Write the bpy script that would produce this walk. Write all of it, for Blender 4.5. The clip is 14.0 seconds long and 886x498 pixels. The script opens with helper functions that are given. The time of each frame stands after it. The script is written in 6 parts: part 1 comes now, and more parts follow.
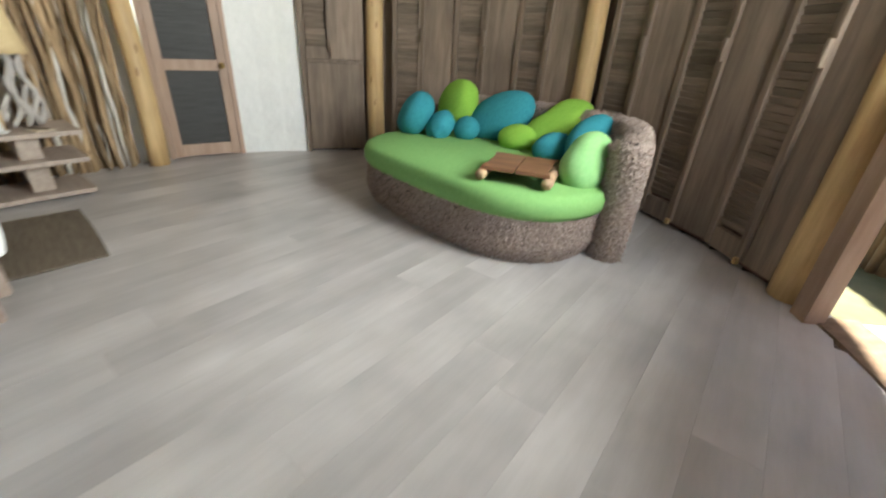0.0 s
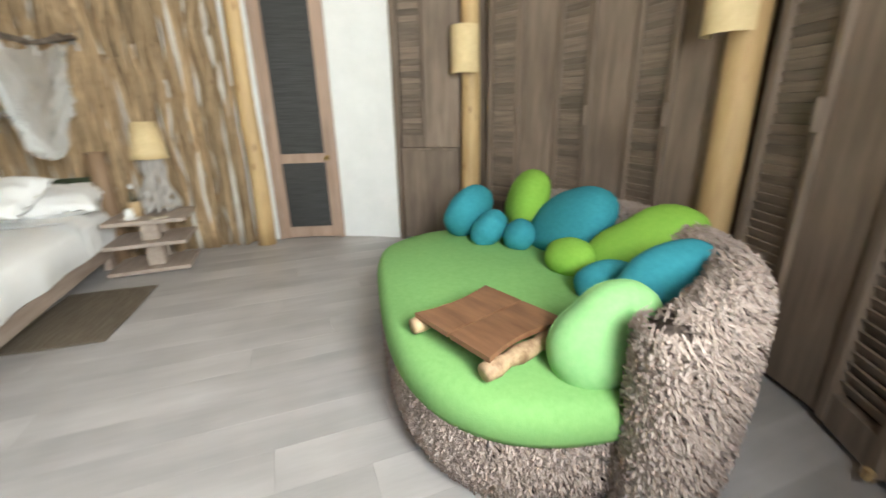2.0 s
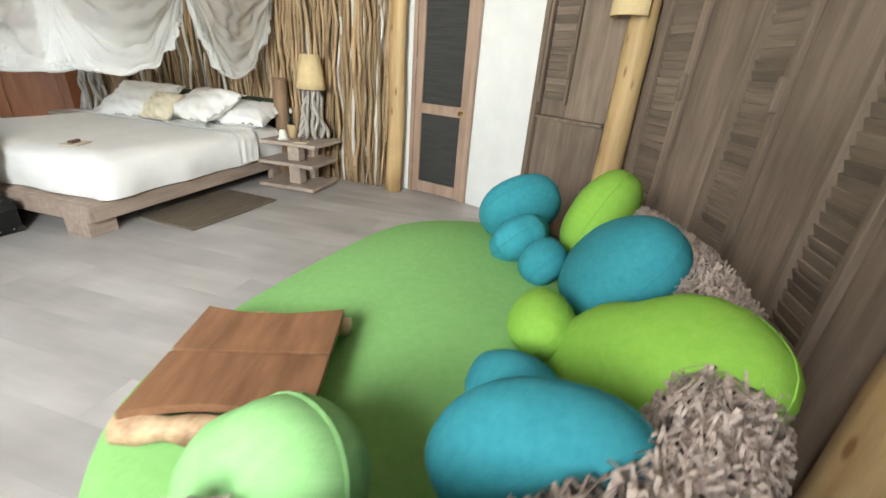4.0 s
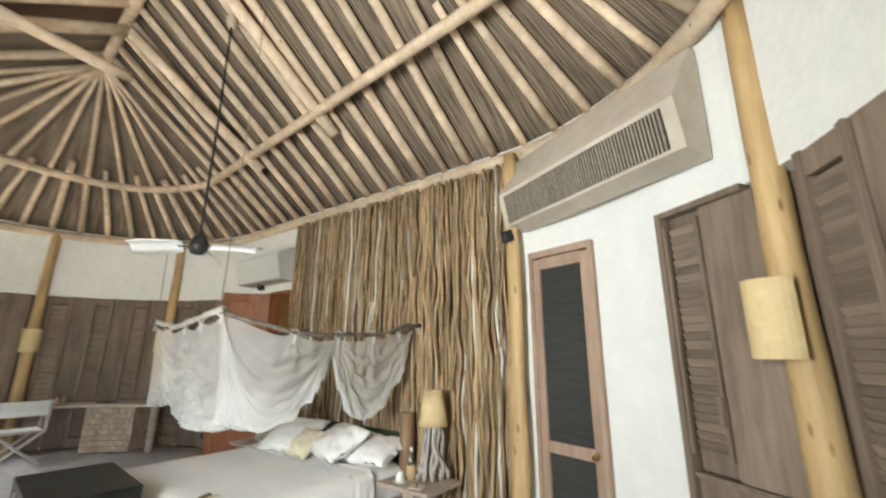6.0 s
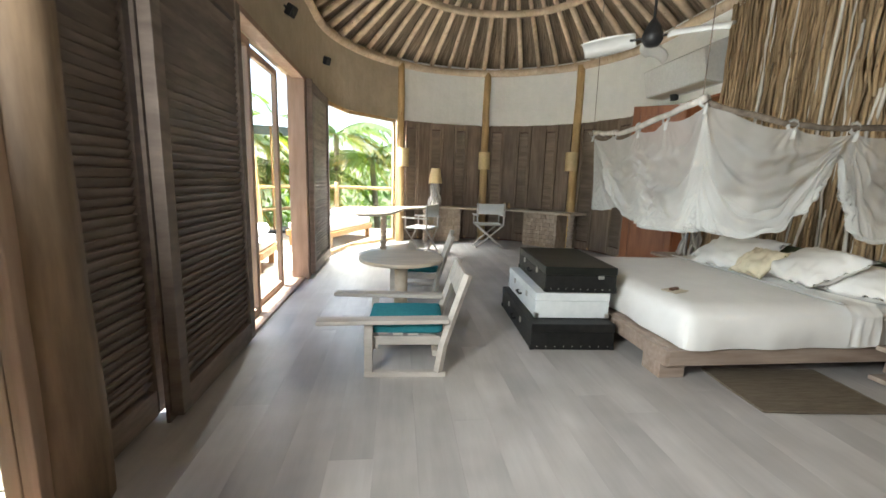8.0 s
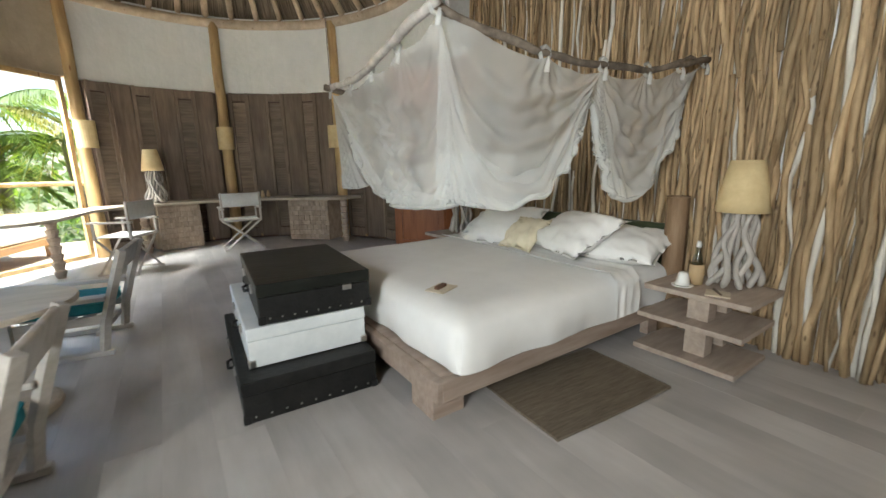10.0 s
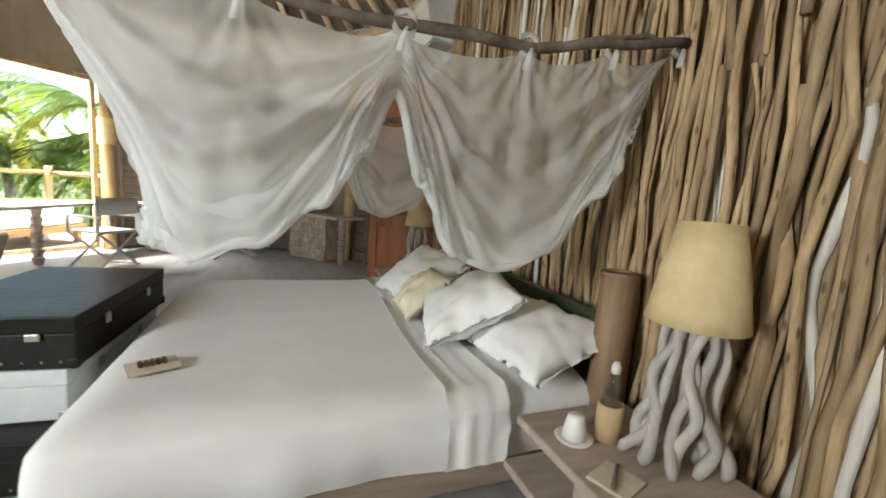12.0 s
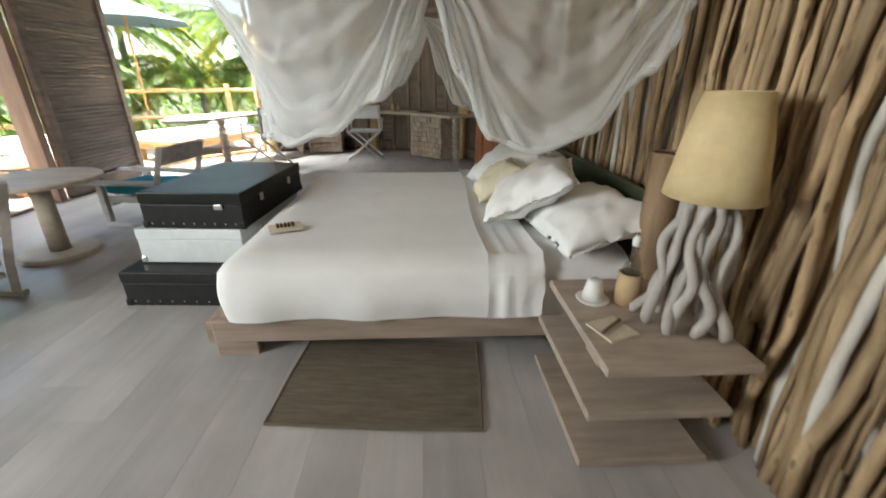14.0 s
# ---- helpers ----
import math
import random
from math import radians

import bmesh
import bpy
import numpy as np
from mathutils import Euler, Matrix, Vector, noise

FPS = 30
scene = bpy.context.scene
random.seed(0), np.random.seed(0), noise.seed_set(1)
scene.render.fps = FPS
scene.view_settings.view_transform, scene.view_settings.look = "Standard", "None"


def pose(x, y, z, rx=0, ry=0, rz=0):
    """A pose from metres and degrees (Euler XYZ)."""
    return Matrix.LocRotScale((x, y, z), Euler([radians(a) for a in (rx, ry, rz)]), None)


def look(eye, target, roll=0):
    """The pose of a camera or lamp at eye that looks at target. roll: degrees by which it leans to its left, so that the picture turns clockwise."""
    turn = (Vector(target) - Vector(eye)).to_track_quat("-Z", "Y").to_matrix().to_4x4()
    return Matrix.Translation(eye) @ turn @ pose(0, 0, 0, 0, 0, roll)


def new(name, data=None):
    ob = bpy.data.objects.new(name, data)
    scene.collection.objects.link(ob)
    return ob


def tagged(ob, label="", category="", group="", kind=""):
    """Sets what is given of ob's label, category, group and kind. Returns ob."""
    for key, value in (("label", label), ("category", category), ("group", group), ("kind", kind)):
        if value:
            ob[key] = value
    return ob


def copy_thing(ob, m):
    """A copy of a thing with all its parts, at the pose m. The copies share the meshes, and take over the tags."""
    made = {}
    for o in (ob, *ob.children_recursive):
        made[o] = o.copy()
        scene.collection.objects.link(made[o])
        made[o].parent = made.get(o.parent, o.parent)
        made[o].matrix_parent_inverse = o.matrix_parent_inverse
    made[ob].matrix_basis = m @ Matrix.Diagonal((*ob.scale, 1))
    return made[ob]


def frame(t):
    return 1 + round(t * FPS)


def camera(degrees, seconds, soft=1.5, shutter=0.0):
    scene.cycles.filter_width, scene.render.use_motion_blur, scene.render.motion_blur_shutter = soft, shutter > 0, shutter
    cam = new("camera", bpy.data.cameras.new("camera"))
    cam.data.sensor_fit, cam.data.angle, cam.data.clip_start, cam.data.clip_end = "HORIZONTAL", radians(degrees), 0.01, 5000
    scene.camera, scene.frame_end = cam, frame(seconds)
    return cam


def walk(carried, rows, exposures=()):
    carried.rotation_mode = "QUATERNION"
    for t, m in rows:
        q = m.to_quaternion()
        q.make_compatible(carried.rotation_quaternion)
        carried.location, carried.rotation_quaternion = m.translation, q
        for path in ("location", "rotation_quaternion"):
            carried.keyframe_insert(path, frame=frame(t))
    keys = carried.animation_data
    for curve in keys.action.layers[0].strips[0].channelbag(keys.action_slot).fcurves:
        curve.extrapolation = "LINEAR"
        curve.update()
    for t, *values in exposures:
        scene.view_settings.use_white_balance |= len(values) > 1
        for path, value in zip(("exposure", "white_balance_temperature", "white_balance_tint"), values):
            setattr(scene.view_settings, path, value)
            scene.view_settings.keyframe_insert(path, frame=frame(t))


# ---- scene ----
cam = camera(95.0, 14.0, 1.5, 0.4)
PATH = [
    (0, (4.251, -1.179, 1.126), (3.167, 0.236, 0.22), 3.6),
    (0.5, (4.229, -0.801, 1.161), (3.2, 0.761, 0.452), 1.9),
    (1, (4.288, -0.382, 1.153), (3.204, 1.19, 0.56), 1.4),
    (1.5, (4.28, 0.0, 1.166), (2.908, 1.315, 0.542), 1.5),
    (2, (4.322, 0.348, 1.219), (2.545, 1.009, 0.582), -1.3),
    (2.2, (4.334, 0.487, 1.241), (2.497, 0.867, 0.547), -0.0),
    (4.3, (3.666, 1.658, 1.178), (1.883, 1.103, 0.462), 4.5),
    (4.5, (3.578, 1.707, 1.202), (1.791, 1.05, 0.591), 4.4),
    (5, (3.398, 1.794, 1.283), (1.638, 0.897, 0.965), 4.4),
    (5.5, (3.29, 1.792, 1.421), (1.599, 0.726, 1.502), 2.9),
    (6, (3.348, 1.774, 1.55), (1.804, 0.602, 2.046), 0.3),
    (6.5, (3.383, 1.737, 1.635), (2.098, 0.342, 2.27), 2.0),
    (7, (3.407, 1.578, 1.473), (2.481, -0.184, 1.664), 6.5),
    (7.5, (3.667, 1.389, 1.342), (3.281, -0.566, 1.176), 5.8),
    (8, (3.851, 1.202, 1.306), (3.626, -0.756, 0.966), 1.8),
    (8.5, (3.766, 0.935, 1.24), (3.142, -0.911, 0.79), 1.4),
    (9, (3.579, 0.669, 1.204), (2.503, -0.943, 0.711), 1.5),
    (9.2, (3.502, 0.55, 1.201), (2.309, -0.99, 0.75), 0.7),
    (11.3, (1.863, 0.068, 1.242), (1.019, -1.714, 0.908), -2.5),
    (11.5, (1.72, 0.039, 1.302), (0.863, -1.716, 0.872), 0.2),
    (12, (1.33, 0.092, 1.227), (0.614, -1.754, 0.951), 4.5),
    (12.5, (1.022, 0.119, 1.281), (0.872, -1.831, 0.864), 2.4),
    (13, (0.873, 0.213, 1.295), (1.195, -1.716, 0.876), -6.6),
    (13.5, (0.935, 0.289, 1.247), (1.108, -1.619, 0.672), -3.4),
    (14, (1.063, 0.431, 1.221), (0.976, -1.415, 0.458), 0.3),
]
walk(cam, [(t, look(eye, target, roll)) for t, eye, target, roll in PATH],
     ((0, 3.05), (1.5, 3.25), (2.2, 3.2), (4.5, 3.35), (6.0, 3.2), (7.0, 2.98), (8.0, 2.8), (9.0, 2.6), (11.5, 2.8), (12.5, 2.82), (14, 2.8)))


# ---------- light ----------
world = bpy.data.worlds.new("sky")
scene.world = world
world.use_nodes = True
wn = world.node_tree.nodes
sky = wn.new("ShaderNodeTexSky")
sky.sky_type = "NISHITA"
sky.sun_disc = False
sky.sun_elevation, sky.sun_rotation = radians(72), radians(115)
world.node_tree.links.new(sky.outputs[0], wn["Background"].inputs[0])
wn["Background"].inputs[1].default_value = 0.09
sun = new("sun", bpy.data.lights.new("sun", "SUN"))
sun.data.energy, sun.data.angle, sun.data.color = 3.6, radians(1), (1.0, 0.97, 0.9)
sun.matrix_world = look((8.5, -4, 30), (0, 0, 0))


def sky_lamp(name, place, aim, width, height, watts, spread):
    """Area lamp added to stand in for daylight entering by an opening."""
    lamp = new(name, bpy.data.lights.new(name, "AREA"))
    lamp.data.shape, lamp.data.size, lamp.data.size_y = "RECTANGLE", width, height
    lamp.data.energy, lamp.data.spread, lamp.data.color = watts, radians(spread), (0.945, 0.99, 0.97)
    lamp.matrix_world = look(place, Vector(place) + Vector(aim))


# two added lamps in the doorway, aimed to even out the room
sky_lamp("daylight_fill_door", (4.85, 0.98, 1.75), (-1, -0.1, 0.2), 0.5, 1.2, 11, 165)
sky_lamp("daylight_fill_door", (4.9, 0.62, 1.75), (-0.9, -0.6, 0.25), 0.5, 1.2, 12, 150)
# added lamp hung unseen above the window head, brightens the far end
sky_lamp("daylight_fill_window", (5.0, -6.5, 2.98), (-0.75, 0.35, -0.6), 2.2, 0.5, 200, 170)

# ---------- plan ----------
C1, C2, R = (2.45, -0.2), (2.45, -5.1), 2.58      # centres and radius of the rounded ends
DOOR_H, PLATE = 2.45, 3.5
ZR, YA, YB = 5.25, -0.1, -4.6                      # ridge height and its two ends


def near(a, r=R, z=0.0):
    return Vector((C1[0] + r * math.cos(radians(a)), C1[1] + r * math.sin(radians(a)), z))


def bulge(a):
    """How far the near wall stands outside its circle at an angle."""
    up, down = min(max((a - 2) / 30, 0), 1), min(max((142.6 - a) / 13, 0), 1)
    return 0.1 * min(up, down)


def near_wall(a, r=R, z=0.0):
    return near(a, r + bulge(a), z)


def far(a, r=R, z=0.0):
    return Vector((C2[0] + r * math.cos(radians(a)), C2[1] + r * math.sin(radians(a)), z))


def stadium(r, z, ya, yb, n=24, x0=2.45):
    """Points round an oval with straight sides, from the east side anticlockwise."""
    p = [Vector((x0 + r * math.cos(math.pi * i / n), ya + r * math.sin(math.pi * i / n), z)) for i in range(n + 1)]
    return p + [Vector((x0 - r * math.cos(math.pi * i / n), yb - r * math.sin(math.pi * i / n), z)) for i in range(n + 1)]


RIDGE_N, RIDGE_F = Vector((2.68, YA, ZR)), Vector((2.4, YB, ZR))   # the ridge runs askew to the walls


def purlin_line(z, n=22, r=1.6):
    """The ring purlin: an oval askew like the ridge."""
    p = [Vector((2.7 + 1.5 * math.cos(math.pi * i / n), 0.6 + 0.75 * math.sin(math.pi * i / n), z)) for i in range(n + 1)]
    return p + [Vector((2.45 - r * math.cos(math.pi * i / n), YB - r * math.sin(math.pi * i / n), z)) for i in range(n + 1)]


# ---------- materials ----------
def mat(name, c1, c2, scale=(4, 4, 4), rough=0.6, bump=0.2, grain=60.0, metal=0.0, rnd=0.0, stain=0.12, spec=0.4, stain_scale=1.6, uv=False):
    """Two-scale surface: fine grain from c1 to c2, wide stains, relief; rnd varies it from piece to piece."""
    m = bpy.data.materials.new(name)
    m.use_nodes = True
    nt = m.node_tree
    n, l = nt.nodes, nt.links
    b = n["Principled BSDF"]
    tc = n.new("ShaderNodeTexCoord")
    oi = n.new("ShaderNodeObjectInfo")
    add = n.new("ShaderNodeVectorMath")
    add.operation = "ADD"
    off = n.new("ShaderNodeMath")
    off.operation = "MULTIPLY"
    off.inputs[1].default_value = 37.0
    l.new(oi.outputs["Random"], off.inputs[0])
    l.new(tc.outputs["UV" if uv else "Object"], add.inputs[0])
    l.new(off.outputs[0], add.inputs[1])
    mp = n.new("ShaderNodeMapping")
    mp.inputs["Scale"].default_value = scale
    l.new(add.outputs[0], mp.inputs["Vector"])
    fine = n.new("ShaderNodeTexNoise")
    fine.inputs["Scale"].default_value = 1.0
    fine.inputs["Detail"].default_value = 6
    fine.inputs["Roughness"].default_value = 0.65
    l.new(mp.outputs[0], fine.inputs["Vector"])
    ramp = n.new("ShaderNodeValToRGB")
    ramp.color_ramp.elements[0].position, ramp.color_ramp.elements[1].position = 0.32, 0.68
    ramp.color_ramp.elements[0].color, ramp.color_ramp.elements[1].color = (*c1, 1), (*c2, 1)
    l.new(fine.outputs[0], ramp.inputs[0])
    wide = n.new("ShaderNodeTexNoise")
    wide.inputs["Scale"].default_value = stain_scale
    wide.inputs["Detail"].default_value = 3
    l.new(add.outputs[0], wide.inputs["Vector"])
    hsv = n.new("ShaderNodeHueSaturation")
    val = n.new("ShaderNodeMapRange")
    val.inputs["From Min"].default_value, val.inputs["From Max"].default_value = 0.3, 0.7
    val.inputs["To Min"].default_value, val.inputs["To Max"].default_value = 1 - stain, 1 + stain
    l.new(wide.outputs[0], val.inputs[0])
    piece = n.new("ShaderNodeMapRange")
    piece.inputs["To Min"].default_value, piece.inputs["To Max"].default_value = 1 - rnd, 1 + rnd
    l.new(oi.outputs["Random"], piece.inputs[0])
    mul = n.new("ShaderNodeMath")
    mul.operation = "MULTIPLY"
    l.new(val.outputs[0], mul.inputs[0])
    l.new(piece.outputs[0], mul.inputs[1])
    l.new(mul.outputs[0], hsv.inputs["Value"])
    l.new(ramp.outputs[0], hsv.inputs["Color"])
    l.new(hsv.outputs[0], b.inputs["Base Color"])
    rr = n.new("ShaderNodeMapRange")
    rr.inputs["To Min"].default_value, rr.inputs["To Max"].default_value = max(rough - 0.12, 0.03), min(rough + 0.12, 1)
    l.new(wide.outputs[0], rr.inputs[0])
    l.new(rr.outputs[0], b.inputs["Roughness"])
    b.inputs["Metallic"].default_value = metal
    b.inputs["Specular IOR Level"].default_value = spec
    if bump:
        mp2 = n.new("ShaderNodeMapping")
        mp2.inputs["Scale"].default_value = [s * grain / 10 for s in scale] if not uv else scale
        l.new(add.outputs[0], mp2.inputs["Vector"])
        gr = n.new("ShaderNodeTexNoise")
        gr.inputs["Scale"].default_value = 1.0
        gr.inputs["Detail"].default_value = 4
        l.new(mp2.outputs[0], gr.inputs["Vector"])
        bp = n.new("ShaderNodeBump")
        bp.inputs["Strength"].default_value = bump
        bp.inputs["Distance"].default_value = 0.01
        l.new(gr.outputs[0], bp.inputs["Height"])
        l.new(bp.outputs[0], b.inputs["Normal"])
    return m


M = {}
M["floor"] = mat("washed_plank", (0.39, 0.37, 0.357), (0.49, 0.468, 0.455), (7, 0.9, 6), 0.36, 0.06, 40, rnd=0.032, stain=0.2, spec=0.5)
M["plaster"] = mat("white_plaster", (0.79, 0.8, 0.78), (0.85, 0.855, 0.835), (5, 5, 5), 0.85, 0.6, 30, stain=0.015)
M["shutter"] = mat("weathered_shutter_wood", (0.15, 0.11, 0.082), (0.27, 0.205, 0.155), (16, 16, 1.6), 0.65, 0.25, 20, rnd=0.12, stain=0.16)
M["slat"] = mat("weathered_slat_wood", (0.15, 0.115, 0.085), (0.28, 0.215, 0.165), (2, 18, 18), 0.65, 0.25, 20, rnd=0.22, stain=0.14)
M["dark_shutter"] = mat("brown_sliding_wood", (0.135, 0.102, 0.084), (0.24, 0.188, 0.158), (3, 3, 14), 0.6, 0.2, 20, rnd=0.15, stain=0.14)
M["pine"] = mat("peeled_pine", (0.42, 0.27, 0.12), (0.62, 0.44, 0.22), (14, 14, 1.5), 0.55, 0.3, 15, rnd=0.1, stain=0.16)
M["old_post"] = mat("weathered_brown_post", (0.12, 0.08, 0.05), (0.24, 0.165, 0.105), (14, 14, 1.5), 0.6, 0.3, 15, stain=0.2)
M["rafter"] = mat("peeled_rafter", (0.54, 0.41, 0.28), (0.77, 0.63, 0.47), (8, 8, 8), 0.65, 0.3, 15, rnd=0.14, stain=0.2)
M["stick"] = mat("driftwood_stick", (0.2, 0.128, 0.066), (0.49, 0.355, 0.21), (25, 25, 3), 0.75, 0.6, 14, rnd=0.36, stain=0.2)
M["pale_stick"] = mat("bare_pale_stick", (0.5, 0.46, 0.4), (0.72, 0.69, 0.63), (25, 25, 2), 0.75, 0.4, 14, rnd=0.12)
M["thatch"] = mat("reed_thatch", (0.06, 0.042, 0.028), (0.35, 0.275, 0.2), (60, 2.2, 1), 0.9, 0.9, 10, stain=0.2, uv=True)
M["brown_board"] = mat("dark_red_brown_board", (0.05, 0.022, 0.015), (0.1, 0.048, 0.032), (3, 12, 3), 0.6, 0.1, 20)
M["door_wood"] = mat("pinkish_door_wood", (0.33, 0.22, 0.16), (0.46, 0.33, 0.25), (14, 14, 1.5), 0.55, 0.2, 15)
M["mesh"] = mat("dark_door_screen", (0.026, 0.026, 0.025), (0.06, 0.06, 0.058), (4, 4, 160), 0.5, 0.3, 20, stain=0.15)
M["red_wood"] = mat("red_brown_hardwood", (0.2, 0.065, 0.025), (0.34, 0.125, 0.05), (14, 14, 1.4), 0.4, 0.1, 15)
M["grey_wood"] = mat("bleached_grey_wood", (0.34, 0.27, 0.22), (0.5, 0.415, 0.345), (3, 18, 18), 0.55, 0.25, 15, rnd=0.08)
M["bed_wood"] = mat("limed_bed_wood", (0.3, 0.225, 0.18), (0.44, 0.35, 0.29), (2, 20, 20), 0.55, 0.2, 15, rnd=0.05)
M["pale_wood"] = mat("pale_table_wood", (0.46, 0.39, 0.3), (0.6, 0.52, 0.42), (4, 14, 14), 0.5, 0.15, 15)
M["mosaic"] = mat("mosaic_wood_block", (0.3, 0.225, 0.165), (0.48, 0.385, 0.3), (9, 9, 9), 0.6, 0.2, 15, rnd=0.16)
M["chair_wood"] = mat("whitewashed_chair_wood", (0.42, 0.385, 0.345), (0.58, 0.54, 0.5), (3, 16, 16), 0.5, 0.2, 15, rnd=0.06)
M["driftwood"] = mat("grey_driftwood", (0.33, 0.3, 0.27), (0.62, 0.58, 0.54), (9, 9, 3), 0.75, 0.5, 20, stain=0.2)
M["sheet"] = mat("white_cotton", (0.84, 0.835, 0.82), (0.89, 0.885, 0.87), (5, 5, 5), 0.9, 0.05, 20, stain=0.03, spec=0.15)
M["green"] = mat("lime_green_fabric", (0.2, 0.41, 0.135), (0.235, 0.46, 0.16), (40, 40, 40), 0.92, 0.15, 60, stain=0.05, spec=0.12)
M["lime"] = mat("yellow_green_fabric", (0.2, 0.4, 0.055), (0.24, 0.45, 0.07), (40, 40, 40), 0.92, 0.15, 60, stain=0.05, spec=0.12)
M["pale_green"] = mat("pale_green_fabric", (0.22, 0.45, 0.175), (0.265, 0.5, 0.21), (40, 40, 40), 0.92, 0.15, 60, stain=0.05, spec=0.12)
M["teal"] = mat("teal_fabric", (0.03, 0.215, 0.265), (0.045, 0.265, 0.315), (40, 40, 40), 0.92, 0.15, 60, stain=0.07, spec=0.12)
M["fringe"] = mat("woven_grass_fringe", (0.26, 0.195, 0.165), (0.58, 0.48, 0.425), (50, 50, 50), 0.85, 0.3, 20, stain=0.1)
# darkened so that its colour gives the shade seen in gaps
M["fringe_base"] = mat("gap_shade_backing", (0.05, 0.037, 0.03), (0.12, 0.09, 0.075), (40, 40, 40), 0.9, 0.5, 20)
M["tray_wood"] = mat("brown_tray_board", (0.115, 0.052, 0.026), (0.23, 0.115, 0.06), (3, 14, 14), 0.45, 0.15, 15, rnd=0.1)
M["bark_log"] = mat("half_barked_log", (0.2, 0.11, 0.06), (0.62, 0.44, 0.27), (14, 14, 14), 0.7, 0.4, 15)
M["black_case"] = mat("scuffed_black_leather", (0.008, 0.008, 0.008), (0.02, 0.02, 0.019), (12, 12, 12), 0.5, 0.3, 40, stain=0.3, spec=0.3)
M["case_top"] = mat("scuffed_case_lid", (0.009, 0.01, 0.008), (0.022, 0.023, 0.02), (3, 14, 6), 0.36, 0.25, 30, stain=0.3, spec=0.2)
M["white_case"] = mat("white_painted_case", (0.62, 0.66, 0.67), (0.74, 0.77, 0.78), (8, 8, 8), 0.5, 0.15, 30, stain=0.06)
M["steel"] = mat("worn_steel", (0.45, 0.44, 0.42), (0.62, 0.61, 0.58), (20, 20, 20), 0.35, 0.1, 20, metal=1.0)
M["brass"] = mat("aged_brass", (0.42, 0.28, 0.1), (0.55, 0.39, 0.17), (20, 20, 20), 0.35, 0.1, 20, metal=1.0)
M["black"] = mat("black_plastic", (0.012, 0.012, 0.013), (0.022, 0.022, 0.022), (20, 20, 20), 0.45, 0.1, 20)
M["mat"] = mat("brown_woven_mat", (0.115, 0.092, 0.068), (0.21, 0.175, 0.135), (8, 130, 8), 0.95, 0.6, 12, stain=0.08, spec=0.1)
M["shade"] = mat("parchment_lamp_shade", (0.62, 0.47, 0.25), (0.73, 0.58, 0.33), (12, 12, 12), 0.75, 0.15, 30, stain=0.08)
M["leather_tube"] = mat("brown_bark_tube", (0.2, 0.125, 0.07), (0.34, 0.225, 0.14), (18, 18, 3), 0.7, 0.3, 20)
M["headboard"] = mat("dark_green_board", (0.03, 0.042, 0.025), (0.075, 0.095, 0.05), (3, 3, 30), 0.35, 0.15, 20, stain=0.25)
M["ceramic"] = mat("white_ceramic", (0.78, 0.77, 0.74), (0.84, 0.83, 0.8), (8, 8, 8), 0.3, 0.03, 20, stain=0.02)
M["cork"] = mat("pale_wood_cup", (0.5, 0.35, 0.19), (0.64, 0.47, 0.28), (14, 14, 3), 0.7, 0.2, 20)
M["paper"] = mat("recycled_paper", (0.6, 0.52, 0.4), (0.7, 0.62, 0.49), (30, 30, 30), 0.9, 0.15, 30, stain=0.06)
M["choc"] = mat("dark_brown_print", (0.07, 0.035, 0.02), (0.16, 0.09, 0.055), (40, 40, 40), 0.6, 0.2, 20)
M["beige"] = mat("beige_plaster_box", (0.5, 0.44, 0.36), (0.6, 0.54, 0.45), (6, 6, 6), 0.8, 0.3, 30, stain=0.05)
M["bulkhead"] = mat("tan_plaster", (0.44, 0.375, 0.28), (0.52, 0.45, 0.345), (5, 5, 5), 0.85, 0.5, 30, stain=0.05)
M["cream"] = mat("cream_cotton", (0.72, 0.65, 0.49), (0.8, 0.735, 0.58), (5, 5, 5), 0.9, 0.05, 20, stain=0.04, spec=0.15)
M["grille"] = mat("grey_brown_grille", (0.2, 0.17, 0.135), (0.33, 0.29, 0.235), (30, 30, 5), 0.6, 0.2, 20, rnd=0.1)
M["canvas"] = mat("white_canvas", (0.66, 0.67, 0.66), (0.76, 0.77, 0.76), (30, 30, 30), 0.85, 0.15, 40, stain=0.04)
M["blade"] = mat("white_fan_blade", (0.72, 0.72, 0.7), (0.8, 0.8, 0.78), (6, 6, 6), 0.4, 0.05, 20, stain=0.04)
M["branch"] = mat("grey_canopy_branch", (0.09, 0.068, 0.052), (0.24, 0.195, 0.155), (14, 14, 14), 0.8, 0.5, 15, stain=0.25)
M["orange_wood"] = mat("warm_timber_lining", (0.5, 0.29, 0.13), (0.64, 0.4, 0.2), (12, 12, 1.4), 0.5, 0.15, 15, stain=0.1)
M["deck"] = mat("sun_bleached_deck", (0.36, 0.3, 0.235), (0.5, 0.43, 0.345), (1.4, 20, 6), 0.7, 0.2, 15, rnd=0.14)
M["teak"] = mat("orange_teak", (0.36, 0.18, 0.07), (0.5, 0.28, 0.12), (2, 16, 16), 0.5, 0.15, 15, rnd=0.08)
M["soil"] = mat("leaf_littered_ground", (0.06, 0.08, 0.03), (0.16, 0.15, 0.08), (0.8, 0.8, 0.8), 0.95, 0.5, 30, stain=0.3, stain_scale=0.2)
M["trunk"] = mat("palm_trunk", (0.16, 0.13, 0.1), (0.3, 0.26, 0.2), (6, 6, 14), 0.9, 0.5, 15)
M["blue_canvas"] = mat("blue_grey_umbrella", (0.16, 0.22, 0.28), (0.22, 0.29, 0.36), (20, 20, 20), 0.9, 0.1, 30)


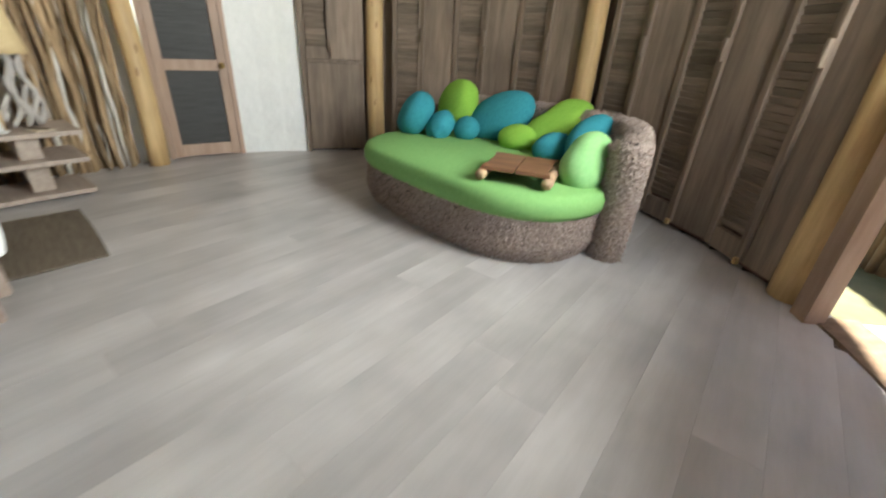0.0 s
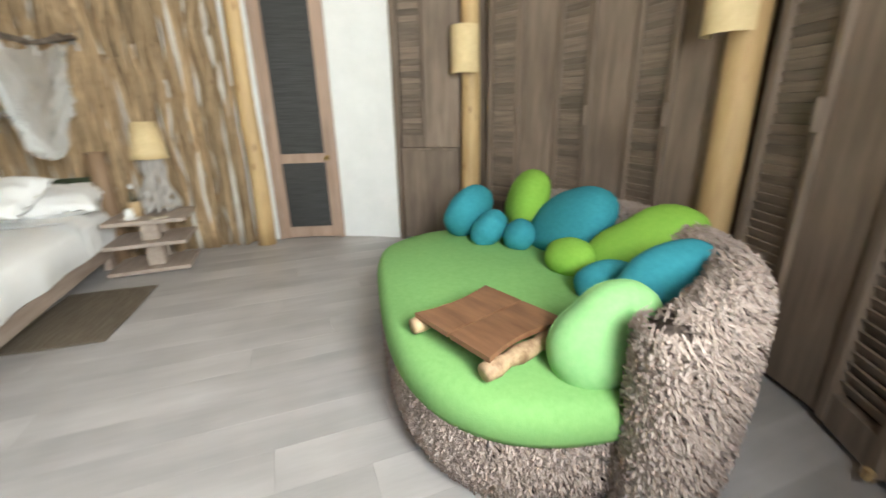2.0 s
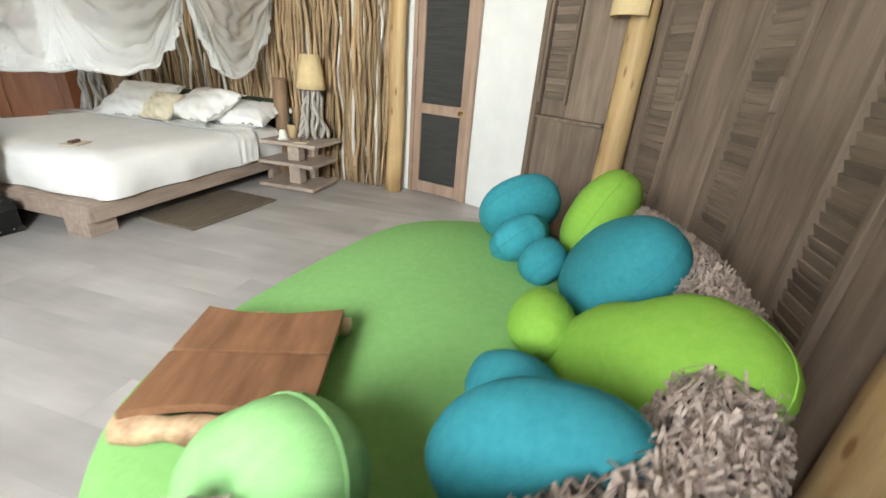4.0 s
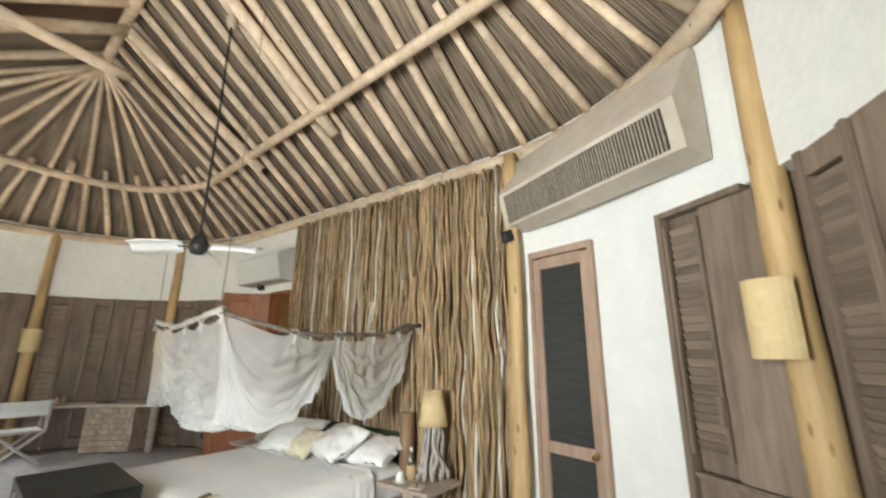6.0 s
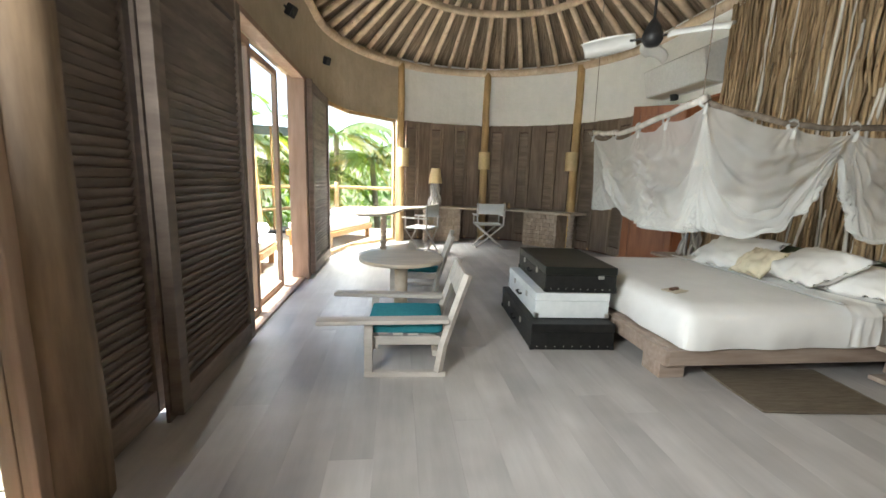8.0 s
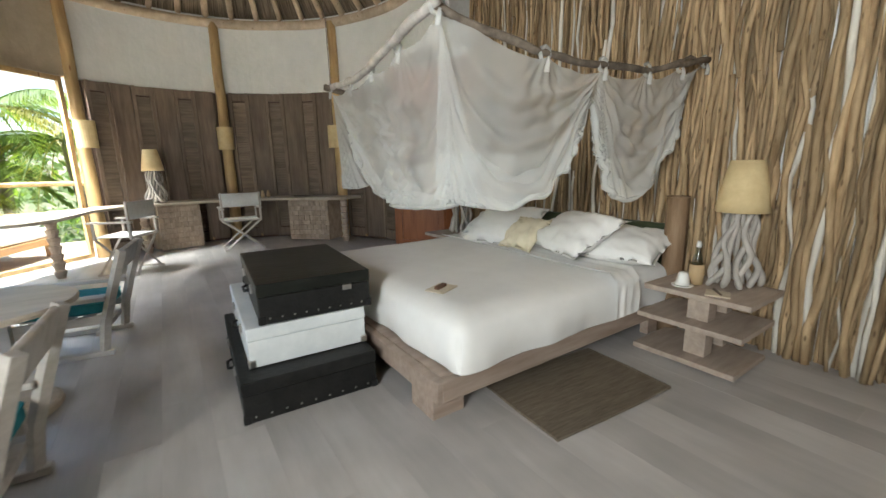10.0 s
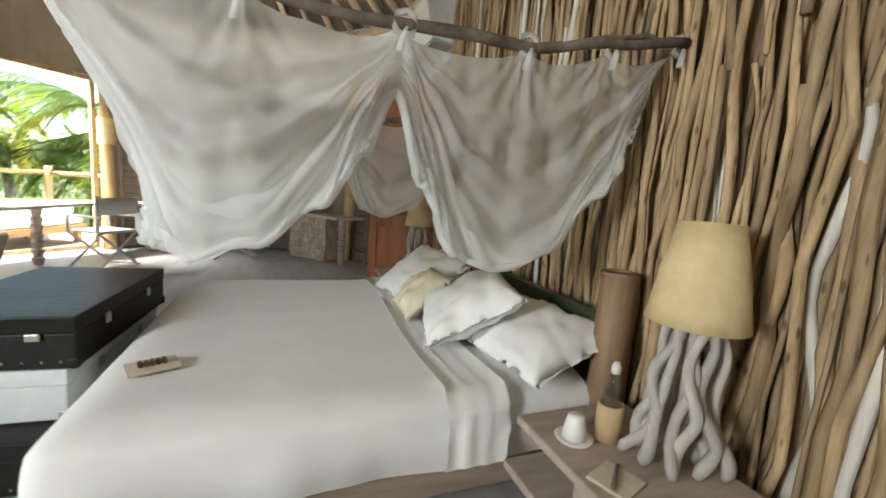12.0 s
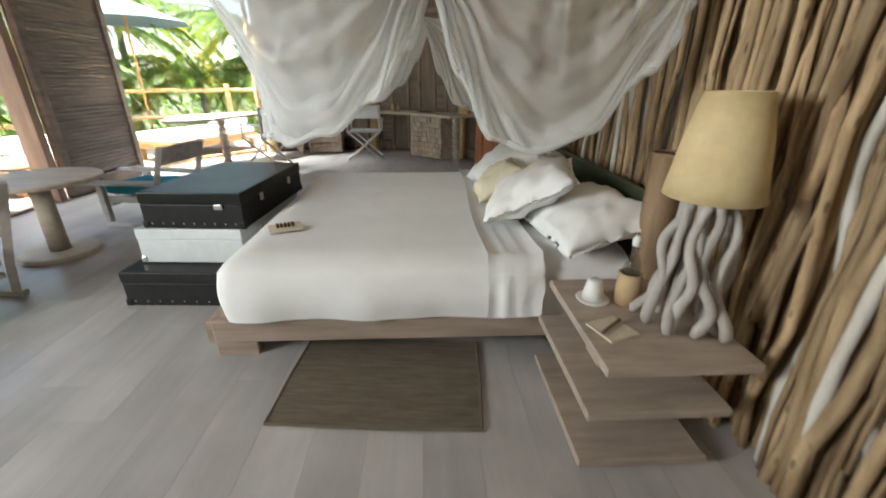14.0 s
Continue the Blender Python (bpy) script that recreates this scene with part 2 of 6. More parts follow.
def leafy(name, c1, c2):
    m = mat(name, c1, c2, (1.2, 1.2, 1.2), 0.5, 0.0, rnd=0.2, stain=0.3)
    n, l = m.node_tree.nodes, m.node_tree.links
    t = n.new("ShaderNodeBsdfTranslucent")
    t.inputs[0].default_value = (c2[0] * 2.2, c2[1] * 2.0, c2[2], 1)
    mix = n.new("ShaderNodeMixShader")
    mix.inputs[0].default_value = 0.4
    l.new(n["Principled BSDF"].outputs[0], mix.inputs[1])
    l.new(t.outputs[0], mix.inputs[2])
    l.new(mix.outputs[0], n["Material Output"].inputs[0])
    return m


def knotted(m, scale, size, colour):
    """Sparse dark knots, drawn out along the grain."""
    n, l = m.node_tree.nodes, m.node_tree.links
    b = n["Principled BSDF"]
    src = b.inputs["Base Color"].links[0].from_socket
    tc = n["Texture Coordinate"]
    mp = n.new("ShaderNodeMapping")
    mp.inputs["Scale"].default_value = scale
    l.new(tc.outputs["Object"], mp.inputs["Vector"])
    vo = n.new("ShaderNodeTexVoronoi")
    vo.inputs["Scale"].default_value = 1.0
    l.new(mp.outputs[0], vo.inputs["Vector"])
    mr = n.new("ShaderNodeMapRange")
    mr.inputs["From Min"].default_value, mr.inputs["From Max"].default_value = size * 0.5, size
    mr.inputs["To Min"].default_value, mr.inputs["To Max"].default_value = 0.8, 0.0
    l.new(vo.outputs["Distance"], mr.inputs[0])
    mix = n.new("ShaderNodeMixRGB")
    mix.inputs[2].default_value = (*colour, 1)
    l.new(mr.outputs[0], mix.inputs[0])
    l.new(src, mix.inputs[1])
    l.new(mix.outputs[0], b.inputs["Base Color"])


knotted(M["stick"], (26, 26, 8), 0.2, (0.09, 0.05, 0.025))
knotted(M["pine"], (13, 13, 3.6), 0.17, (0.2, 0.09, 0.03))
knotted(M["rafter"], (9, 9, 9), 0.13, (0.22, 0.13, 0.07))

M["palm"] = leafy("palm_leaflet", (0.06, 0.115, 0.02), (0.13, 0.2, 0.045))
M["palm_dry"] = leafy("yellow_palm_leaflet", (0.16, 0.17, 0.03), (0.3, 0.28, 0.06))
M["shrub"] = leafy("shrub_leaf", (0.04, 0.09, 0.016), (0.1, 0.17, 0.035))


def cloth_net(name):
    """Fine white netting: half see-through, the rest soft and translucent."""
    m = bpy.data.materials.new(name)
    m.use_nodes = True
    n, l = m.node_tree.nodes, m.node_tree.links
    tc = n.new("ShaderNodeTexCoord")
    ns = n.new("ShaderNodeTexNoise")
    ns.inputs["Scale"].default_value = 5.0
    ns.inputs["Detail"].default_value = 3
    l.new(tc.outputs["Object"], ns.inputs["Vector"])
    mr = n.new("ShaderNodeMapRange")
    mr.inputs["To Min"].default_value, mr.inputs["To Max"].default_value = 0.42, 0.55
    l.new(ns.outputs[0], mr.inputs[0])
    d = n.new("ShaderNodeBsdfDiffuse")
    d.inputs[0].default_value = (0.94, 0.95, 0.94, 1)
    tl = n.new("ShaderNodeBsdfTranslucent")
    tl.inputs[0].default_value = (0.94, 0.95, 0.94, 1)
    half = n.new("ShaderNodeMixShader")
    half.inputs[0].default_value = 0.55
    l.new(d.outputs[0], half.inputs[1])
    l.new(tl.outputs[0], half.inputs[2])
    tr = n.new("ShaderNodeBsdfTransparent")
    mix = n.new("ShaderNodeMixShader")
    l.new(mr.outputs[0], mix.inputs[0])
    l.new(tr.outputs[0], mix.inputs[1])
    l.new(half.outputs[0], mix.inputs[2])
    l.new(mix.outputs[0], n["Material Output"].inputs[0])
    return m


M["net"] = cloth_net("mosquito_net")


def clear_glass(name, tint=(0.95, 0.97, 0.96), gloss=0.05):
    m = bpy.data.materials.new(name)
    m.use_nodes = True
    n, l = m.node_tree.nodes, m.node_tree.links
    tr = n.new("ShaderNodeBsdfTransparent")
    tr.inputs[0].default_value = (*tint, 1)
    g = n.new("ShaderNodeBsdfGlossy")
    g.inputs["Roughness"].default_value = 0.02
    mix = n.new("ShaderNodeMixShader")
    mix.inputs[0].default_value = gloss
    l.new(tr.outputs[0], mix.inputs[1])
    l.new(g.outputs[0], mix.inputs[2])
    l.new(mix.outputs[0], n["Material Output"].inputs[0])
    return m


M["glass"] = clear_glass("window_glass")
M["bottle"] = clear_glass("bottle_glass", (0.72, 0.76, 0.74), 0.16)


# ---------- mesh helpers ----------
def finish(name, bm, material, smooth=False):
    me = bpy.data.meshes.new(name)
    bm.to_mesh(me)
    bm.free()
    me.materials.append(material)
    if smooth:
        me.shade_smooth()
    return me


def part(name, bm, material, parent=None, label="", smooth=False, m=None):
    ob = new(name, bm if isinstance(bm, bpy.types.Mesh) else finish(name, bm, material, smooth))
    ob.parent = parent
    if m is not None:
        ob.matrix_basis = m
    return tagged(ob, label) if label else ob


def thing(name, m, label, category, group="", kind=""):
    ob = new(name)
    ob.empty_display_size = 0.1
    ob.matrix_basis = m
    return tagged(ob, label, category, group, kind)


def solo(name, bm, material, label, category, m=None, group="", kind="", smooth=False):
    return tagged(part(name, bm, material, None, "", smooth, m), label, category, group, kind)


def box(bm, c, s, rz=0.0, bevel=0.0, m=None):
    """A box of size s round c, its edges rounded by bevel."""
    t = Matrix.Translation(c) @ Matrix.Rotation(radians(rz), 4, "Z") @ Matrix.Diagonal((*s, 1))
    r = bmesh.ops.create_cube(bm, size=1, matrix=(m @ t) if m is not None else t)
    if bevel:
        es = list({e for v in r["verts"] for e in v.link_edges})
        bmesh.ops.bevel(bm, geom=es, offset=bevel, segments=2, profile=0.5, affect="EDGES")
    return bm


def cube(c, s, rz=0.0, bevel=0.004):
    return box(bmesh.new(), c, s, rz, bevel)


def tube(bm, pts, rad, seg=8, cap=True, flat=1.0):
    """A round limb along pts; rad is one radius or one for each point."""
    pts = [Vector(p) for p in pts]
    rad = rad if isinstance(rad, (list, tuple)) else [rad] * len(pts)
    rings, side = [], None
    for i, p in enumerate(pts):
        d = (pts[min(i + 1, len(pts) - 1)] - pts[max(i - 1, 0)]).normalized()
        if side is None:
            side = d.cross(Vector((0, 0, 1)) if abs(d.z) < 0.9 else Vector((1, 0, 0))).normalized()
        side = (side - d * side.dot(d)).normalized()
        up = d.cross(side)
        rings.append([bm.verts.new(p + rad[i] * (math.cos(2 * math.pi * k / seg) * side + flat * math.sin(2 * math.pi * k / seg) * up)) for k in range(seg)])
    for a, b in zip(rings, rings[1:]):
        for k in range(seg):
            bm.faces.new((a[k], a[(k + 1) % seg], b[(k + 1) % seg], b[k]))
    if cap:
        bm.faces.new(rings[0][::-1])
        bm.faces.new(rings[-1])
    return bm


def ring_tube(bm, pts, rad, seg=8):
    """A closed round limb."""
    n = len(pts)
    rings = []
    for i, p in enumerate(pts):
        d = (pts[(i + 1) % n] - pts[i - 1]).normalized()
        side = d.cross(Vector((0, 0, 1))).normalized()
        up = side.cross(d)
        rings.append([bm.verts.new(p + rad * (math.cos(2 * math.pi * k / seg) * side + math.sin(2 * math.pi * k / seg) * up)) for k in range(seg)])
    for i in range(n):
        a, b = rings[i], rings[(i + 1) % n]
        for k in range(seg):
            bm.faces.new((a[k], a[(k + 1) % seg], b[(k + 1) % seg], b[k]))
    bmesh.ops.recalc_face_normals(bm, faces=bm.faces[:])
    return bm


def lathe(bm, prof, seg=24, c=(0, 0, 0)):
    """Turns the outline prof, of (radius, height), round the upright axis."""
    rings = [[bm.verts.new((c[0] + r * math.cos(2 * math.pi * k / seg), c[1] + r * math.sin(2 * math.pi * k / seg), c[2] + z)) for k in range(seg)] for r, z in prof]
    for a, b in zip(rings, rings[1:]):
        for k in range(seg):
            bm.faces.new((a[k], a[(k + 1) % seg], b[(k + 1) % seg], b[k]))
    bm.faces.new(rings[0][::-1])
    bm.faces.new(rings[-1])
    return bm


def prism(bm, pts, z0, z1):
    """An upright block over the closed outline pts."""
    lo = [bm.verts.new((p[0], p[1], z0)) for p in pts]
    hi = [bm.verts.new((p[0], p[1], z1)) for p in pts]
    n = len(pts)
    for i in range(n):
        bm.faces.new((lo[i], lo[(i + 1) % n], hi[(i + 1) % n], hi[i]))
    bm.faces.new(lo[::-1])
    bm.faces.new(hi)
    bmesh.ops.recalc_face_normals(bm, faces=bm.faces[:])
    return bm


def arc_wall(bm, at, a0, a1, z0, z1, r0=R, r1=R + 0.16, step=4.0):
    """A curved stretch of wall between two angles."""
    n = max(1, int(abs(a1 - a0) / step))
    inner = [at(a0 + (a1 - a0) * i / n, r0) for i in range(n + 1)]
    outer = [at(a0 + (a1 - a0) * i / n, r1) for i in range(n + 1)]
    return prism(bm, inner + outer[::-1], z0, z1)


def wobble(p, amount, freq):
    v = noise.noise_vector(Vector(p) * freq)
    return Vector(p) + amount * v


def curve_round(ctrl, n=8):
    """A smooth closed curve through the control points."""
    out, k = [], len(ctrl)
    for i in range(k):
        p0, p1, p2, p3 = (Vector(ctrl[(i + j) % k]) for j in (-1, 0, 1, 2))
        for s in range(n):
            t = s / n
            out.append(0.5 * (2 * p1 + (p2 - p0) * t + (2 * p0 - 5 * p1 + 4 * p2 - p3) * t * t + (3 * p1 - p0 - 3 * p2 + p3) * t ** 3))
    return out


# ---------- ground and room shell ----------
solo("ground", prism(bmesh.new(), [(-900, -900), (900, -900), (900, 900), (-900, 900)], -3.0, -2.4), M["soil"],
     "leaf-littered green garden ground below the deck", "ground", kind="structure")

shell = stadium(R + 0.28, 0, C1[1], C2[1], 24)
floor = solo("floor", prism(bmesh.new(), shell, -0.3, -0.012), M["fringe_base"], "dark sub-floor under washed timber planks", "floor", kind="structure")


def ring_span(x, r=R + 0.04):
    """The y range of the room at a given x."""
    d = math.sqrt(max(r * r - (x - 2.45) ** 2, 0.0))
    return C2[1] - d, C1[1] + d


pl = solo("wall_upper", bmesh.new(), M["plaster"], "white rough-plastered wall band above the shutters", "wall", kind="structure")
bm = bmesh.new()
for a0, a1 in ((36, 142.6), (142.6, 156.6), (156.6, 171.6), (171.6, 180)):
    arc_wall(bm, near_wall, a0, a1, DOOR_H, PLATE + 0.1)
arc_wall(bm, far, 180, 302, DOOR_H, PLATE + 0.1)
box(bm, (C1[0] - R - 0.08, (C1[1] + C2[1]) / 2, (DOOR_H + PLATE + 0.1) / 2), (0.16, C1[1] - C2[1], PLATE + 0.1 - DOOR_H))
pl.data = finish("wall_upper", bm, M["plaster"])
bm = bmesh.new()
arc_wall(bm, near_wall, 0, 36, DOOR_H, PLATE + 0.1)
arc_wall(bm, far, 302, 360, DOOR_H, PLATE + 0.1)
box(bm, (C1[0] + R + 0.08, (C1[1] + C2[1]) / 2, (DOOR_H + PLATE + 0.1) / 2), (0.16, C1[1] - C2[1], PLATE + 0.1 - DOOR_H))
solo("wall_east_upper", bm, M["bulkhead"], "tan plastered bulkhead above the deck doors and window", "wall", kind="structure")
bm = bmesh.new()
arc_wall(bm, near, 142.6, 156.6, 0, DOOR_H)
arc_wall(bm, near, 171.6, 180, 0, DOOR_H)
box(bm, (C1[0] - R - 0.08, (-0.2 - 3.55) / 2, DOOR_H / 2), (0.16, 3.35, DOOR_H))
solo("wall_west", bm, M["plaster"], "white plastered wall behind the stick screen and beside the screen door", "wall", kind="structure")

# lower wall behind the shutters
bm = bmesh.new()
arc_wall(bm, near_wall, 36, 142.6, 0, DOOR_H, R + 0.1, R + 0.16)
arc_wall(bm, far, 180, 302, 0, DOOR_H, R + 0.1, R + 0.16)
box(bm, (C1[0] - R - 0.13, (-4.25 - 5.1) / 2, DOOR_H / 2), (0.06, 0.85, DOOR_H))
solo("wall_outer", bm, M["shutter"], "brown timber outer wall behind the shutters", "wall", kind="structure")

# vestibule behind the open red door
bm = bmesh.new()
box(bm, (-1.2, -4.75, 1.3), (2.0, 0.1, 2.8))
box(bm, (-1.2, -3.1, 1.3), (2.0, 0.1, 2.8))
# unseen west wall; its window gap is added to let sky light in
box(bm, (-2.25, -4.6, 1.3), (0.1, 0.3, 2.8))
box(bm, (-2.25, -3.3, 1.3), (0.1, 0.3, 2.8))
box(bm, (-2.25, -3.95, 0.4), (0.1, 1.0, 0.8))
box(bm, (-2.25, -3.95, 2.5), (0.1, 1.0, 0.4))
solo("wall_vestibule", bm, M["orange_wood"], "warm orange timber-lined walls of the next room", "wall", kind="structure")
solo("floor_vestibule", cube((-1.2, -3.92, -0.03), (2.1, 1.75, 0.06), bevel=0), M["orange_wood"], "orange timber floor of the next room", "floor", kind="structure")
solo("ceiling_vestibule", cube((-1.2, -3.92, 2.75), (2.1, 1.75, 0.08), bevel=0), M["orange_wood"], "orange timber ceiling of the next room", "ceiling", kind="structure")

# ---------- roof ----------
pairs = []                                          # (plate point, ridge point, part of the roof)
NA, NS = 22, 15
for i in range(NA + 1):
    a = 180 * i / NA
    pairs.append((near(a, R + 0.05, PLATE + 0.12), RIDGE_N, "n"))
for i in range(1, NS):
    f = i / NS
    pairs.append((Vector((C1[0] - R - 0.05, C1[1] + (C2[1] - C1[1]) * f, PLATE + 0.12)), RIDGE_N.lerp(RIDGE_F, f), "w"))
for i in range(NA + 1):
    pairs.append((far(180 + 180 * i / NA, R + 0.05, PLATE + 0.12), RIDGE_F, "f"))
for i in range(1, NS):
    f = i / NS
    pairs.append((Vector((C1[0] + R + 0.05, C2[1] + (C1[1] - C2[1]) * f, PLATE + 0.12)), RIDGE_F.lerp(RIDGE_N, f), "e"))
bm = bmesh.new()
uvl = bm.loops.layers.uv.new("UVMap")
rows = []
length = 0.0
for i, (b, t, s) in enumerate(pairs + pairs[:1]):
    if i:
        length += (b - pairs[i - 1][0]).length
    rows.append([(bm.verts.new(b + (t - b) * f + Vector((0, 0, 0.07))), (length, f * 3.0)) for f in (-0.32, 0.0, 0.35, 0.7, 1.0)])
for a, b in zip(rows, rows[1:]):
    for k in range(4):
        if (a[k + 1][0].co - b[k + 1][0].co).length < 1e-5:
            q = (a[k], b[k], b[k + 1])
        else:
            q = (a[k], b[k], b[k + 1], a[k + 1])
        try:
            fc = bm.faces.new([v for v, _ in q])
        except ValueError:
            continue
        for lp, (_, uv) in zip(fc.loops, q):
            lp[uvl].uv = uv
roof = solo("ceiling", bm, M["thatch"], "brown reed thatch lining the oval roof", "ceiling", kind="structure")
ex = roof.modifiers.new("thick", "SOLIDIFY")
ex.thickness, ex.offset = 0.15, 1.0

# dark board in the upper east slope
bm = bmesh.new()
ea = [p for p in pairs if p[2] == "e"]
strip = [[bm.verts.new(b + (t - b) * f + Vector((-0.02, 0, 0.05))) for f in (0.06, 1.0)] for b, t, s in ea[2:]]
for a, b in zip(strip, strip[1:]):
    bm.faces.new((a[0], b[0], b[1], a[1]))
solo("ceiling_board", bm, M["brown_board"], "dark red-brown boarded panel in the roof slope", "ceiling", kind="structure").modifiers.new("thick", "SOLIDIFY").thickness = 0.02

frame_roof = thing("roof_frame", pose(0, 0, 0), "pale peeled-log rafters, ring purlin and wall plate", "roof frame", kind="structure")
part("wall_plate", ring_tube(bmesh.new(), [wobble(p, 0.012, 1.3) for p in stadium(R + 0.0, PLATE, C1[1], C2[1], 26)], 0.07, 10), M["rafter"], frame_roof, "thick pale log wall plate", True)
part("ring_purlin", ring_tube(bmesh.new(), [wobble(p, 0.02, 1.1) for p in purlin_line(4.1)], 0.055, 10), M["rafter"], frame_roof, "bent pale log ring purlin", True)
part("ridge_pole", tube(bmesh.new(), [wobble(RIDGE_N.lerp(RIDGE_F, i / 8) - Vector((0, 0, 0.06)), 0.02, 2) for i in range(9)], 0.06, 10), M["rafter"], frame_roof, "pale log ridge pole", True)
rng = random.Random(4)
for i, (b, t, s) in enumerate(pairs):
    fan = s in "nf"
    if s == "e" and i % 2:
        continue
    rad = (0.042 if fan else 0.045) + rng.uniform(-0.006, 0.008)
    top = 0.98
    if fan and i % 2:
        top = 0.45 + rng.uniform(-0.03, 0.03)
    lo, hi = b + (t - b) * 0.005, b + (t - b) * top
    n = 6
    pts = [wobble(lo + (hi - lo) * (k / n), 0.018, 0.9) - Vector((0, 0, 0.02)) for k in range(n + 1)]
    rr = [rad * (1.15 - (0.5 if fan and top > 0.9 else 0.22) * k / n) for k in range(n + 1)]
    part("rafter", tube(bmesh.new(), pts, rr, 8), M["rafter"], frame_roof, "", True)
for y in (-1.75, -3.35):
    for sx in (-1, 1):
        pts = [wobble((2.45 + sx * 1.68 * (1 - k / 5), y, 3.98 + 1.06 * k / 5), 0.025, 1.0) for k in range(6)]
        part("truss_log", tube(bmesh.new(), pts, [0.075 - 0.003 * k for k in range(6)], 10), M["rafter"], frame_roof, "", True)
part("tie_log", tube(bmesh.new(), [wobble((3.95 - 1.5 * k / 5, -2.5 - 0.4 * k / 5, 4.12 + 0.02 * k), 0.03, 1) for k in range(6)], 0.055, 10), M["rafter"], frame_roof, "", True)

# ---------- posts and sconces ----------
def post(at, a, r, name_r=0.075, label="pale yellow peeled-pine post with knots", mt="pine"):
    c = at(a, r)
    bm = bmesh.new()
    pts = [wobble((c.x, c.y, PLATE * k / 12), 0.014, 1.7) for k in range(13)]
    tube(bm, pts, [name_r * (1.08 - 0.022 * k) for k in range(13)], 12)
    solo("post", bm, M[mt], label, "post", group="wall posts", kind="structure", smooth=True)
    return c


def sconce(at, a, r):
    c, inward = at(a, r), at(a, r - 1) - at(a, r)
    ang = math.degrees(math.atan2(inward.y, inward.x))
    s = thing("wall_sconce", pose(c.x, c.y, 1.53, 0, 0, ang), "half-round parchment wall sconce on a pine post", "wall lamp", "sconces on the posts")
    bm = bmesh.new()
    n = 14
    outer = [(0.125 * math.cos(math.pi * (k / n - 0.5)) * 1.0 + 0.005, 0.122 * math.sin(math.pi * (k / n - 0.5))) for k in range(n + 1)]
    inner = [(0.118 * math.cos(math.pi * (k / n - 0.5)) + 0.005, 0.115 * math.sin(math.pi * (k / n - 0.5))) for k in range(n + 1)]
    prism(bm, outer + inner[::-1], 0.0, 0.36)
    part("shade", bm, M["shade"], s, "parchment shade", False)
    part("back_plate", cube((0.006, 0, 0.18), (0.012, 0.12, 0.3)), M["shutter"], s, "brown wooden back plate")
    part("lamp_holder", lathe(bmesh.new(), [(0.02, 0), (0.024, 0.05), (0.016, 0.08)], 12, (0.05, 0, 0.1)), M["black"], s)
    return s


for at, a, r, hr in ((near, 127.0, R + 0.1, 0.085), (near, 81.1, R + 0.08, 0.085), (near, 37.9, R + 0.13, 0.088), (near, -3.5, R + 0.08, 0.12),
                     (far, -58, R - 0.02, 0.08), (far, -100, R - 0.02, 0.085), (far, 217, R - 0.02, 0.085)):
    if a == -3.5:
        post(at, a, r, hr, "thick weathered brown log post beside the sliding panels", "old_post")
    else:
        post(at, a, r, hr)
        sconce(at, a, r - hr - 0.005)

# corner pole of the stick screen
bm = bmesh.new()
tube(bm, [wobble((0.03, 0.07, 3.45 * k / 12), 0.02, 1.4) for k in range(13)], [0.085 - 0.002 * k for k in range(13)], 12, flat=0.7)
solo("post", bm, M["pine"], "broad pale pine corner post beside the screen door", "post", group="wall posts", kind="structure", smooth=True)

# ---------- stick screen ----------
screen = thing("stick_screen", pose(0, 0, 0), "floor-to-roof wall screen of upright crooked driftwood sticks", "wall screen", kind="structure")
rng = random.Random(11)
y = -0.06
count = 0
far_sticks = bmesh.new()
while y > -3.6:
    rad = rng.uniform(0.01, 0.022)
    z0, z1 = (0.0, rng.uniform(1.3, 3.4)) if rng.random() < 0.5 else (rng.uniform(0.0, 0.5), 3.4)
    if rng.random() < 0.45:
        z0, z1 = 0.0, 3.42
    x = -0.1 + rng.uniform(0, 0.075)
    if rng.random() < 0.3:
        rad = rng.uniform(0.007, 0.013)
    lean = rng.uniform(-0.05, 0.05)
    n = 16
    ph = rng.uniform(0, 99)
    pts = [Vector((x + 0.022 * noise.noise(Vector((ph, (z0 + (z1 - z0) * k / n) * 2.6, 0))), y + lean * (k / n - 0.5) + 0.06 * noise.noise(Vector((ph + 50, (z0 + (z1 - z0) * k / n) * 2.4, 3))), z0 + (z1 - z0) * k / n)) for k in range(n + 1)]
    rr = [rad * (1.1 - 0.3 * k / n) * (1 + 0.45 * noise.noise(Vector((ph, k * 0.9, 8)))) for k in range(n + 1)]
    near_by = count < 280
    pale = rng.random() < 0.15
    if near_by:
        part("stick", tube(bmesh.new(), pts, rr, 7), M["pale_stick"] if pale else M["stick"], screen, "", True)
    else:
        tube(far_sticks, pts, rr, 7)
    if z1 < 3.0:
        pts2 = [p + Vector((0.012, 0, 3.42 - pts[-1].z)) for p in pts if p.z + 3.42 - pts[-1].z > z1 - 0.15]
        if len(pts2) > 2:
            if near_by:
                part("stick", tube(bmesh.new(), pts2, rad * 0.85, 7), M["stick"], screen, "", True)
            else:
                tube(far_sticks, pts2, rad * 0.85, 7)
            count += 1
    y -= max(rad, 0.012) * 2 * rng.uniform(0.42, 0.95)
    count += 1

